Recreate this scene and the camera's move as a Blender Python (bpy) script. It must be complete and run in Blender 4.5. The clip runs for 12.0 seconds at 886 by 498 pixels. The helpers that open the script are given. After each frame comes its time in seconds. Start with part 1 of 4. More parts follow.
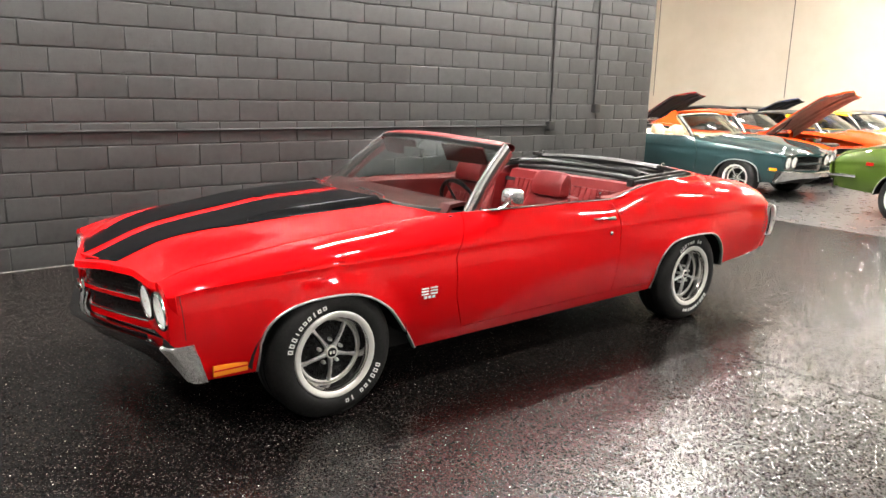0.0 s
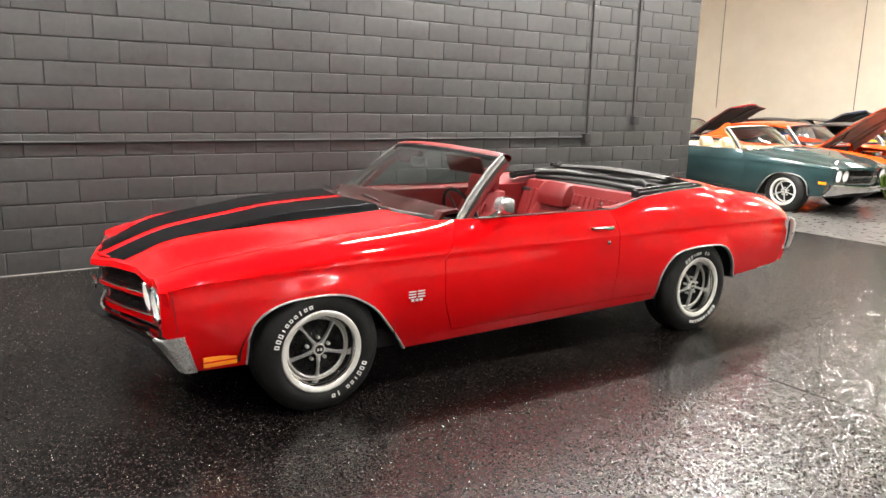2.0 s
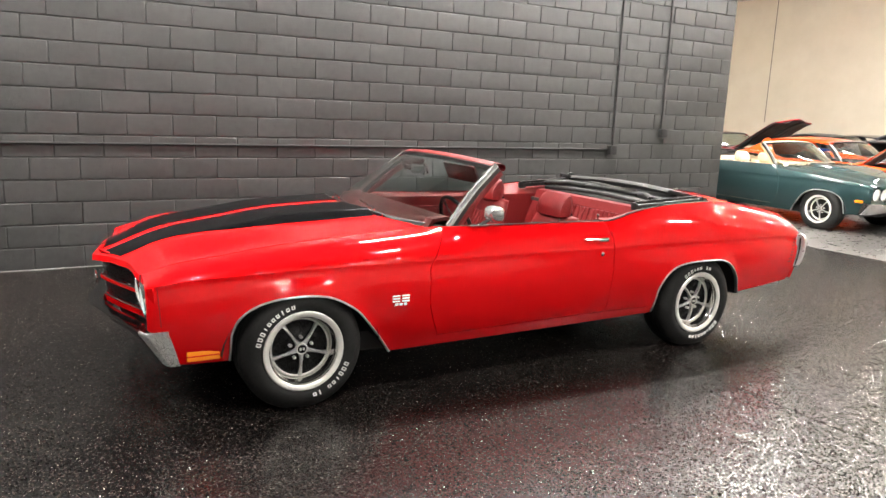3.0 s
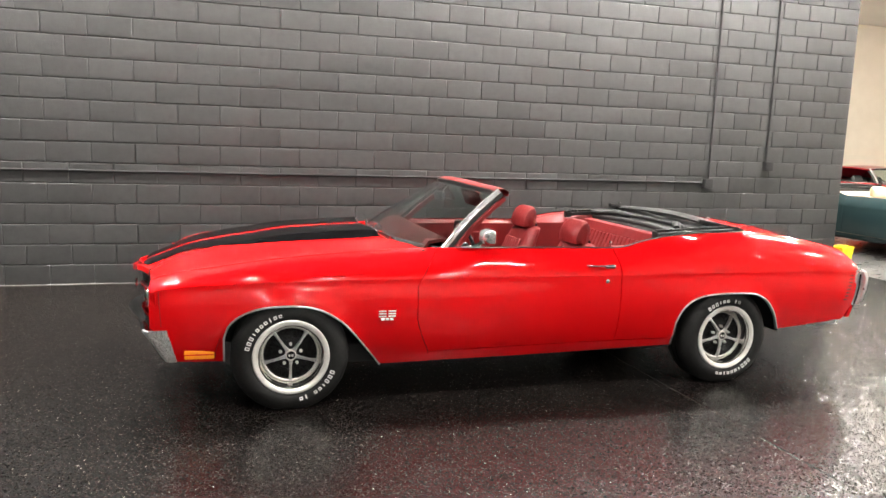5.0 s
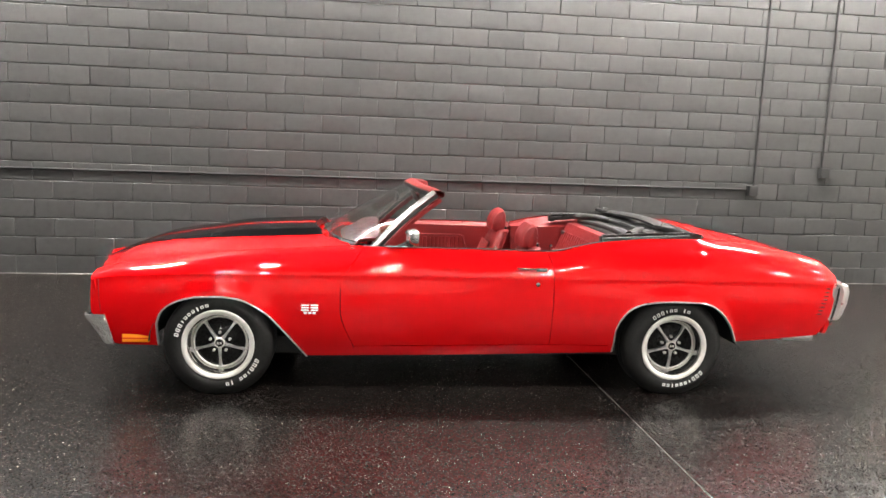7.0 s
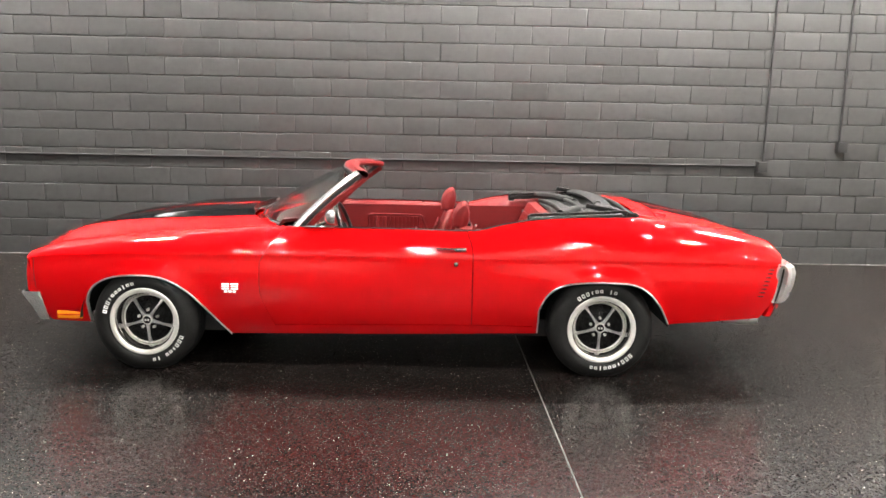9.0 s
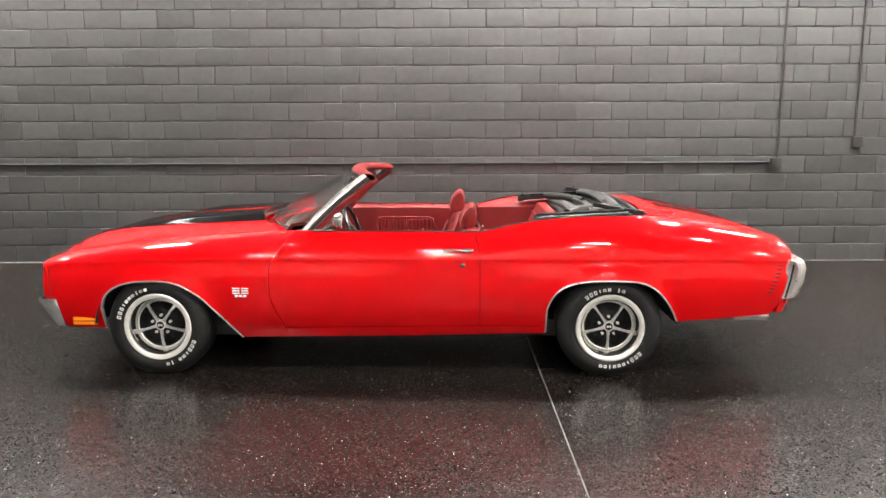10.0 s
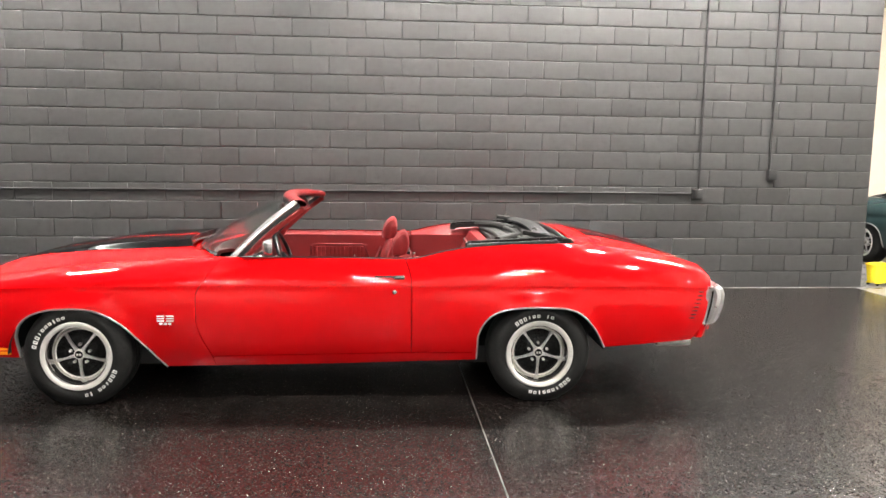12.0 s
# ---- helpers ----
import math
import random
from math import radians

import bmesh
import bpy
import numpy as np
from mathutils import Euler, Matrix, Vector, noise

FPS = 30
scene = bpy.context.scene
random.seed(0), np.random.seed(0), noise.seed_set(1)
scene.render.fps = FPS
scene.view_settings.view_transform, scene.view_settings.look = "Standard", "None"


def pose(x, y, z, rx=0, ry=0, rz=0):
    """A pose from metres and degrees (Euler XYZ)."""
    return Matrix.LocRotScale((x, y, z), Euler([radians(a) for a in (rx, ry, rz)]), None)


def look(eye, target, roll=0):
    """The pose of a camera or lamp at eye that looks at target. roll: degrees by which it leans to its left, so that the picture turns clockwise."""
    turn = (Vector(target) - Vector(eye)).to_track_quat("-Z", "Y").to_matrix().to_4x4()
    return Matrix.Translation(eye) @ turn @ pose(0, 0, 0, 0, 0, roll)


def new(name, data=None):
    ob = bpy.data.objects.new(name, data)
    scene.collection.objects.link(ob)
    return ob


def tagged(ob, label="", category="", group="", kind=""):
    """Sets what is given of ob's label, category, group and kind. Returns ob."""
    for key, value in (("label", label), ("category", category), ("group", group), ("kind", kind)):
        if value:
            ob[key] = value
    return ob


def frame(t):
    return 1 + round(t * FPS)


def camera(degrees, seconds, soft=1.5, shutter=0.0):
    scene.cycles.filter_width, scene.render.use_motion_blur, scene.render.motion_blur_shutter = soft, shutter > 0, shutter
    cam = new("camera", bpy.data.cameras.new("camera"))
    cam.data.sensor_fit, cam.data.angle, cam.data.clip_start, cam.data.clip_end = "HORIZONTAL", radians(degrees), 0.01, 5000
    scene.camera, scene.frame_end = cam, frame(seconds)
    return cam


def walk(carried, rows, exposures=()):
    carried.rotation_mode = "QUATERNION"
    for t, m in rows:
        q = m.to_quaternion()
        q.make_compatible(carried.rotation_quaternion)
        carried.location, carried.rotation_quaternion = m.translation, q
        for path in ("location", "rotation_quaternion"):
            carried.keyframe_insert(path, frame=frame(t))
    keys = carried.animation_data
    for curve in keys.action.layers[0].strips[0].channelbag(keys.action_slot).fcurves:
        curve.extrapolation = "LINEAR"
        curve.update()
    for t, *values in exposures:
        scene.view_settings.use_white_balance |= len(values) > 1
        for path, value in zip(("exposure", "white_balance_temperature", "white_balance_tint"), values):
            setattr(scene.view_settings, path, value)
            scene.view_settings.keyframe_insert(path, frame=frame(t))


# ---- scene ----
cam = camera(62.5, 12.0)
PATH = [
    (0, (-0.048, 0.051, 1.547), (1.184, 1.569, 1.126), 1.4),
    (0.5, (0.073, -0.013, 1.551), (1.276, 1.528, 1.131), 1.2),
    (1, (0.198, -0.103, 1.545), (1.334, 1.489, 1.125), 0.8),
    (1.5, (0.224, -0.17, 1.546), (1.326, 1.448, 1.138), 0.8),
    (2, (0.186, -0.323, 1.555), (1.277, 1.307, 1.162), 1.3),
    (2.5, (0.229, -0.462, 1.568), (1.291, 1.189, 1.183), 1.9),
    (3, (0.433, -0.557, 1.565), (1.417, 1.144, 1.192), 2.3),
    (3.5, (0.601, -0.66, 1.577), (1.496, 1.095, 1.232), 2.4),
    (3.7, (0.642, -0.716, 1.568), (1.498, 1.061, 1.237), 2.3),
    (5.3, (1.413, -1.205, 1.531), (1.955, 0.698, 1.241), 2.0),
    (5.5, (1.518, -1.257, 1.549), (2.031, 0.652, 1.244), 2.1),
    (6, (1.832, -1.308, 1.544), (2.244, 0.625, 1.24), 2.3),
    (6.5, (2.14, -1.372, 1.555), (2.486, 0.575, 1.258), 2.3),
    (7, (2.399, -1.469, 1.549), (2.658, 0.494, 1.266), 2.1),
    (7.5, (2.738, -1.466, 1.541), (2.927, 0.506, 1.265), 1.9),
    (7.7, (2.859, -1.465, 1.535), (3.031, 0.508, 1.259), 1.8),
    (9.3, (3.476, -1.54, 1.57), (3.486, 0.43, 1.223), 0.7),
    (9.5, (3.52, -1.542, 1.57), (3.508, 0.428, 1.227), 0.4),
    (10, (3.461, -1.561, 1.555), (3.455, 0.412, 1.225), -0.2),
    (10.5, (3.474, -1.583, 1.556), (3.483, 0.389, 1.226), -0.3),
    (11, (3.5, -1.594, 1.545), (3.504, 0.38, 1.227), -0.2),
    (11.5, (3.497, -1.595, 1.548), (3.517, 0.382, 1.245), 0.2),
    (12, (3.485, -1.582, 1.548), (3.655, 0.395, 1.296), 0.7),
]
walk(cam, [(t, look(eye, target, roll)) for t, eye, target, roll in PATH], exposures=((0, -0.2), (3.7, -0.1), (6, 0.02), (9.3, 0.15), (12, 0.13)))

# ---------------------------------------------------------------- light
world = bpy.data.worlds.new("world")
scene.world = world
world.use_nodes = True
world.node_tree.nodes["Background"].inputs["Color"].default_value = (0.8, 0.85, 0.9, 1)
world.node_tree.nodes["Background"].inputs["Strength"].default_value = 0.02
scene.view_settings.exposure = 0.0


# ---------------------------------------------------------------- materials
def material(name, color, rough=0.5, metal=0.0, coat=0.0, spec=0.5, coat_rough=0.03):
    m = bpy.data.materials.new(name)
    m.use_nodes = True
    b = m.node_tree.nodes["Principled BSDF"]
    b.inputs["Base Color"].default_value = (*color, 1)
    b.inputs["Roughness"].default_value = rough
    b.inputs["Metallic"].default_value = metal
    b.inputs["Coat Weight"].default_value = coat
    b.inputs["Coat Roughness"].default_value = coat_rough
    b.inputs["Specular IOR Level"].default_value = spec
    return m


def node(m, kind, **values):
    n = m.node_tree.nodes.new(kind)
    for key, value in values.items():
        n.inputs[key].default_value = value
    return n


def wire(m, a, b):
    m.node_tree.links.new(a, b)


def bsdf(m):
    return m.node_tree.nodes["Principled BSDF"]


def ramp(m, source, stops):
    n = m.node_tree.nodes.new("ShaderNodeValToRGB")
    while len(n.color_ramp.elements) < len(stops):
        n.color_ramp.elements.new(0.5)
    for e, (at, c) in zip(n.color_ramp.elements, stops):
        e.position, e.color = at, (*c, 1)
    wire(m, source, n.inputs["Fac"])
    return n.outputs["Color"]


def place(m):
    return m.node_tree.nodes.new("ShaderNodeTexCoord").outputs["Object"]


def noise_of(m, scale, detail=4.0, vector=None, rough=0.55):
    n = node(m, "ShaderNodeTexNoise", Scale=scale, Detail=detail, Roughness=rough)
    wire(m, vector or place(m), n.inputs["Vector"])
    return n.outputs["Fac"]


def bump(m, height, strength, distance):
    n = node(m, "ShaderNodeBump", Strength=strength, Distance=distance)
    wire(m, height, n.inputs["Height"])
    wire(m, n.outputs["Normal"], bsdf(m).inputs["Normal"])
    return n


def mottled(name, dark, light, scale, rough=(0.4, 0.6), relief=0.0, relief_scale=200.0, **more):
    """A surface whose colour and gloss drift between two values, with fine relief."""
    m = material(name, dark, **more)
    wide = noise_of(m, scale)
    wire(m, ramp(m, wide, ((0.3, dark), (0.7, light))), bsdf(m).inputs["Base Color"])
    fine = noise_of(m, scale * 7)
    r = node(m, "ShaderNodeMapRange", **{"From Min": 0.3, "From Max": 0.7, "To Min": rough[0], "To Max": rough[1]})
    wire(m, fine, r.inputs["Value"])
    wire(m, r.outputs["Result"], bsdf(m).inputs["Roughness"])
    if relief:
        bump(m, noise_of(m, relief_scale, 3), relief, 0.002)
    return m


def car_paint(name, color):
    m = material(name, color, 0.5, 0.0, 1.0, 0.0, 0.04)
    dark = tuple(c * 0.93 for c in color)
    wire(m, ramp(m, noise_of(m, 1.2, 3), ((0.3, dark), (0.7, color))), bsdf(m).inputs["Base Color"])
    # faint orange peel in the clear coat
    n = node(m, "ShaderNodeBump", Strength=0.008, Distance=0.001)
    wire(m, noise_of(m, 260, 2), n.inputs["Height"])
    wire(m, n.outputs["Normal"], bsdf(m).inputs["Coat Normal"])
    return m


RED = car_paint("red paint", (0.60, 0.0025, 0.0045))
STRIPE = mottled("satin black stripe paint", (0.003, 0.003, 0.0033), (0.005, 0.005, 0.0055), 3, (0.16, 0.22), spec=0.015)
CHROME = mottled("chrome", (0.66, 0.66, 0.65), (0.74, 0.74, 0.73), 4, (0.08, 0.12), metal=1.0)
DULL_CHROME = mottled("pitted chrome", (0.42, 0.42, 0.41), (0.72, 0.72, 0.71), 60, (0.20, 0.36), 0.25, 300, metal=0.85)
RIM = mottled("machined rim", (0.78, 0.77, 0.73), (0.87, 0.86, 0.82), 30, (0.30, 0.42), metal=0.5)
SPOKE = mottled("brushed silver spoke", (0.60, 0.60, 0.59), (0.74, 0.74, 0.73), 30, (0.25, 0.36), metal=0.8)
DISH = mottled("polished dish", (0.62, 0.61, 0.59), (0.74, 0.73, 0.71), 14, (0.07, 0.12), metal=1.0)
EMBLEM = mottled("bright emblem", (0.78, 0.77, 0.75), (0.86, 0.85, 0.83), 60, (0.25, 0.35), metal=0.3)
BLACK_METAL = mottled("satin black metal", (0.004, 0.004, 0.004), (0.007, 0.007, 0.007), 20, (0.22, 0.34), spec=0.2)
TRIM_BRIGHT = mottled("bright trim", (0.78, 0.78, 0.77), (0.86, 0.86, 0.85), 3, (0.27, 0.31), metal=0.85)
PILLAR = mottled("brushed pillar trim", (0.50, 0.50, 0.49), (0.58, 0.58, 0.57), 2, (0.17, 0.22), metal=0.80)
DARK_CHROME = mottled("dark smoked chrome", (0.10, 0.10, 0.10), (0.14, 0.14, 0.14), 4, (0.08, 0.12), metal=1.0)
RUBBER = mottled("tyre rubber", (0.005, 0.005, 0.005), (0.011, 0.011, 0.0105), 12, (0.5, 0.7), 0.2, 150, spec=0.3)
TRIM_RUBBER = mottled("black weatherstrip", (0.004, 0.004, 0.004), (0.008, 0.008, 0.008), 15, (0.42, 0.6), 0.2, 90, spec=0.3)
WHITE_RUBBER = mottled("white tyre lettering", (0.80, 0.79, 0.76), (0.88, 0.87, 0.84), 40, (0.5, 0.6))
VINYL = mottled("red vinyl", (0.105, 0.0042, 0.0048), (0.135, 0.0065, 0.007), 5, (0.42, 0.56), 0.35, 260, spec=0.22)
VINYL_DARK = mottled("dark red vinyl", (0.030, 0.003, 0.003), (0.044, 0.0045, 0.004), 5, (0.5, 0.65), 0.35, 260, spec=0.12)
CARPET = mottled("dark red carpet", (0.08, 0.008, 0.007), (0.12, 0.012, 0.010), 60, (0.9, 1.0), 0.8, 400)
CANVAS = mottled("black folded canvas", (0.005, 0.005, 0.005), (0.012, 0.012, 0.012), 14, (0.55, 0.8), 0.6, 300)
BEIGE = mottled("beige vinyl", (0.50, 0.40, 0.26), (0.60, 0.50, 0.34), 6, (0.4, 0.55), 0.3, 200)
UNDERBODY = material("dark underbody", (0.006, 0.006, 0.006), 0.8)
AMBER = material("amber lens", (0.85, 0.25, 0.01), 0.15, 0, 1.0)
RED_LENS = material("red lens", (0.5, 0.01, 0.008), 0.15, 0, 1.0)
SILVER = material("mirror", (0.85, 0.85, 0.83), 0.03, 1.0)
REFLECTOR = mottled("lamp reflector", (0.70, 0.70, 0.68), (0.90, 0.90, 0.88), 45, (0.3, 0.5), 0.6, 70, metal=0.3)


def glass(name, color, rough=0.0):
    m = material(name, color, rough)
    bsdf(m).inputs["Transmission Weight"].default_value = 1.0
    bsdf(m).inputs["IOR"].default_value = 1.45
    return m


GLASS = glass("windshield glass", (0.52, 0.60, 0.57))
LENS = glass("lamp lens", (0.97, 0.97, 0.97), 0.12)
bump(LENS, noise_of(LENS, 60, 2), 0.5, 0.004)


def block_paint(name, pieces=True):
    """Thick semi-gloss paint over rough concrete block; blocks differ a little in tone."""
    m = material(name, (0.04, 0.04, 0.04), 0.4, spec=0.42)
    geo = m.node_tree.nodes.new("ShaderNodeNewGeometry")
    at = geo.outputs["Position"]
    if pieces:
        info = m.node_tree.nodes.new("ShaderNodeObjectInfo").outputs["Random"]
        both = node(m, "ShaderNodeMath")
        both.operation = "ADD"
        wire(m, info, both.inputs[0])
        wire(m, geo.outputs["Random Per Island"], both.inputs[1])
        frac = node(m, "ShaderNodeMath")
        frac.operation = "FRACT"
        wire(m, both.outputs[0], frac.inputs[0])
        tone = ramp(m, frac.outputs[0], ((0.0, (0.026, 0.026, 0.0258)), (1.0, (0.034, 0.0339, 0.0336))))
    else:
        # joints: the blocks' paint, its colour darkened for the shade in the recess
        tone = ramp(m, noise_of(m, 9, 4, at), ((0.3, (0.010, 0.010, 0.010)), (0.7, (0.024, 0.024, 0.0235))))
    spots = ramp(m, noise_of(m, 14, 9, at, 0.66), ((0.30, (0.70, 0.70, 0.70)), (0.42, (0.96, 0.96, 0.96)), (0.72, (1.22, 1.22, 1.22))))
    mix = m.node_tree.nodes.new("ShaderNodeMix")
    mix.data_type, mix.blend_type = "RGBA", "MULTIPLY"
    mix.inputs[0].default_value = 1.0
    wire(m, tone, mix.inputs[6])
    wire(m, spots, mix.inputs[7])
    wire(m, mix.outputs[2], bsdf(m).inputs["Base Color"])
    r = node(m, "ShaderNodeMapRange", **{"From Min": 0.3, "From Max": 0.7, "To Min": 0.30, "To Max": 0.44})
    wire(m, noise_of(m, 5, 6, at, 0.7), r.inputs["Value"])
    wire(m, r.outputs["Result"], bsdf(m).inputs["Roughness"])
    coarse = node(m, "ShaderNodeBump", Strength=0.30, Distance=0.012)
    wire(m, noise_of(m, 9, 3, at, 0.6), coarse.inputs["Height"])
    fine = bump(m, noise_of(m, 48, 6, at, 0.75), 0.42, 0.005)
    wire(m, coarse.outputs["Normal"], fine.inputs["Normal"])
    return m


BLOCK = block_paint("dark grey block paint")
# darker copy of the block paint, with the joints' shade in its colour
JOINT_SHADE = block_paint("block paint darkened for joint shade", False)
MORTAR = mottled("painted mortar", (0.034, 0.034, 0.034), (0.048, 0.048, 0.048), 20, (0.5, 0.7), 0.4, 150)
DUST = mottled("pale dust line", (0.10, 0.10, 0.095), (0.30, 0.29, 0.27), 9, (0.7, 0.9))
PIPE = mottled("painted conduit", (0.010, 0.010, 0.010), (0.017, 0.017, 0.017), 14, (0.55, 0.7), spec=0.25)


def flake_floor():
    m = material("black flake epoxy", (0.012, 0.012, 0.012), 0.26)
    at = place(m)

    def flakes(scale, share, most):
        """One small fleck of its own size in some of the cells."""
        cells = node(m, "ShaderNodeTexVoronoi", Scale=scale)
        wire(m, at, cells.inputs["Vector"])
        sep = m.node_tree.nodes.new("ShaderNodeSeparateColor")
        wire(m, cells.outputs["Color"], sep.inputs["Color"])
        size = node(m, "ShaderNodeMapRange", **{"From Min": 1 - share, "From Max": 1.0, "To Min": 0.0, "To Max": most})
        wire(m, sep.outputs["Red"], size.inputs["Value"])
        hit = node(m, "ShaderNodeMath")
        hit.operation = "LESS_THAN"
        wire(m, cells.outputs["Distance"], hit.inputs[0])
        wire(m, size.outputs["Result"], hit.inputs[1])
        return hit.outputs[0]

    def over(below, mask, color):
        mix = m.node_tree.nodes.new("ShaderNodeMix")
        mix.data_type = "RGBA"
        wire(m, mask, mix.inputs[0])
        wire(m, below, mix.inputs[6])
        mix.inputs[7].default_value = (*color, 1)
        return mix.outputs[2]

    # broadcast flakes: every cell has its own tone, gloss and tilt
    cells = node(m, "ShaderNodeTexVoronoi", Scale=170.0)
    wire(m, at, cells.inputs["Vector"])
    sep = m.node_tree.nodes.new("ShaderNodeSeparateColor")
    wire(m, cells.outputs["Color"], sep.inputs["Color"])
    base = ramp(m, sep.outputs["Red"], ((0.0, (0.001, 0.001, 0.001)), (0.68, (0.0022, 0.0019, 0.0018)), (0.86, (0.009, 0.007, 0.0064)), (0.99, (0.060, 0.047, 0.041))))
    # brown flakes, reddened in colour for the red car's reflection in the grain
    base = over(base, flakes(90, 0.40, 0.28), (0.024, 0.012, 0.010))
    base = over(base, flakes(95, 0.28, 0.19), (0.42, 0.38, 0.34))
    base = over(base, flakes(50, 0.20, 0.15), (0.75, 0.71, 0.64))
    # scuffs and tracked dust, broad and faint
    scuff = ramp(m, noise_of(m, 1.7, 7, at, 0.68), ((0.52, (0, 0, 0)), (0.80, (0.12, 0.12, 0.12))))
    dusty = m.node_tree.nodes.new("ShaderNodeMix")
    dusty.data_type = "RGBA"
    wire(m, scuff, dusty.inputs[0])
    wire(m, base, dusty.inputs[6])
    dusty.inputs[7].default_value = (0.045, 0.040, 0.036, 1)
    wire(m, dusty.outputs[2], bsdf(m).inputs["Base Color"])
    gloss = node(m, "ShaderNodeMapRange", **{"From Min": 0.2, "From Max": 1.0, "To Min": 0.0, "To Max": 0.75})
    wire(m, sep.outputs["Green"], gloss.inputs["Value"])
    wire(m, gloss.outputs["Result"], bsdf(m).inputs["Specular IOR Level"])
    lower = node(m, "ShaderNodeBump", Strength=0.15, Distance=0.0035)
    wire(m, noise_of(m, 130, 3, at, 0.7), lower.inputs["Height"])
    n = node(m, "ShaderNodeBump", Strength=0.07, Distance=0.003)
    wire(m, cells.outputs["Distance"], n.inputs["Height"])
    wire(m, lower.outputs["Normal"], n.inputs["Normal"])
    wire(m, n.outputs["Normal"], bsdf(m).inputs["Normal"])
    return m


FLOOR = flake_floor()
# same floor in the bright hall, its reflected light put into a paler grey
SHEEN_FLOOR = mottled("hall floor lightened for sheen", (0.062, 0.060, 0.057), (0.095, 0.091, 0.086), 1.1, (0.26, 0.31))
GROUT = mottled("dusty joint", (0.03, 0.029, 0.027), (0.13, 0.124, 0.112), 30, (0.7, 0.9))
CREAM = mottled("cream wall paint", (0.60, 0.54, 0.44), (0.65, 0.59, 0.49), 1.5, (0.4, 0.55), 0.15, 60)
# tone set for the light band that the unseen south wall reflects
GREY_WALL = mottled("mid grey wall paint", (0.19, 0.186, 0.18), (0.24, 0.235, 0.225), 1.2, (0.5, 0.65))
CEILING = mottled("ceiling deck", (0.05, 0.05, 0.05), (0.07, 0.07, 0.07), 0.7, (0.7, 0.9))
WHITE_DECK = mottled("white ceiling deck", (0.70, 0.70, 0.68), (0.78, 0.78, 0.76), 0.7, (0.6, 0.8))
HOUSING = mottled("white lamp housing", (0.7, 0.7, 0.7), (0.78, 0.78, 0.78), 8, (0.4, 0.5))


def glowing(name, color, strength):
    m = material(name, color, 0.5)
    bsdf(m).inputs["Emission Color"].default_value = (*color, 1)
    bsdf(m).inputs["Emission Strength"].default_value = strength
    return m


TUBE = glowing("lit diffuser", (1.0, 0.95, 0.89), 3300.0)
BACK_TUBE = glowing("lit rear row diffuser", (1.0, 0.95, 0.89), 760.0)
WALL_TUBE = glowing("lit wall row diffuser", (1.0, 0.95, 0.89), 4200.0)
WALL_LONG_TUBE = glowing("lit long wall row diffuser", (1.0, 0.95, 0.89), 2000.0)
# for lamps added behind the wall's end to brighten the floor
CORNER_FILL_TUBE = glowing("added corner fill diffuser", (1.0, 0.95, 0.89), 1200.0)
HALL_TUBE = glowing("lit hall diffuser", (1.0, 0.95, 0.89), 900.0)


# ---------------------------------------------------------------- mesh tools
def part(name, bm, mat, parent=None, label="", m=None):
    """Links a bmesh as one mesh object, under a thing or a part."""
    me = bpy.data.meshes.new(name)
    bmesh.ops.recalc_face_normals(bm, faces=bm.faces)
    bm.to_mesh(me)
    bm.free()
    for p in me.polygons:
        p.use_smooth = True
    me.set_sharp_from_angle(angle=radians(32))
    me.materials.append(mat)
    ob = new(name, me)
    ob.parent = parent
    if m is not None:
        ob.matrix_basis = m
    return tagged(ob, label)


def thing(name, label, category, m=None, group=""):
    ob = new(name)
    ob.empty_display_size = 0.2
    if m is not None:
        ob.matrix_basis = m
    return tagged(ob, label, category, group)


def box(size, at=(0, 0, 0), bevel=0.0, seg=2, bm=None, turn=None):
    bm = bm or bmesh.new()
    m = Matrix.Translation(at) @ (turn or Matrix()) @ Matrix.Diagonal((*size, 1))
    made = bmesh.ops.create_cube(bm, size=1, matrix=m)["verts"]
    if bevel:
        edges = list({e for v in made for e in v.link_edges})
        bmesh.ops.bevel(bm, geom=edges, offset=bevel, segments=seg, affect="EDGES", profile=0.6)
    return bm


def grid(rows, bm=None, close_v=False, close_u=False, weld=True):
    """A skin over rows of points."""
    bm = bm or bmesh.new()
    vs = [[bm.verts.new(p) for p in row] for row in rows]
    nu, nv = len(vs), len(vs[0])
    for i in range(nu if close_u else nu - 1):
        for j in range(nv if close_v else nv - 1):
            a, b, c, d = vs[i][j], vs[(i + 1) % nu][j], vs[(i + 1) % nu][(j + 1) % nv], vs[i][(j + 1) % nv]
            try:
                bm.faces.new((a, b, c, d))
            except ValueError:
                pass
    return bm


def thicken(bm, t):
    bmesh.ops.remove_doubles(bm, verts=bm.verts, dist=1e-5)
    bmesh.ops.recalc_face_normals(bm, faces=bm.faces)
    bmesh.ops.solidify(bm, geom=bm.faces[:], thickness=t)
    return bm


def lathe(profile, n=48, axis="y", bm=None, caps=False):
    """Turns (radius, along) pairs round an axis."""
    rows = []
    for r, h in profile:
        ring = []
        for k in range(n):
            a = 2 * math.pi * k / n
            c, s = r * math.cos(a), r * math.sin(a)
            ring.append({"y": (c, h, s), "z": (c, s, h), "x": (h, c, s)}[axis])
        rows.append(ring)
    bm = grid(rows, bm, close_v=True)
    bmesh.ops.remove_doubles(bm, verts=bm.verts, dist=1e-6)
    return bm


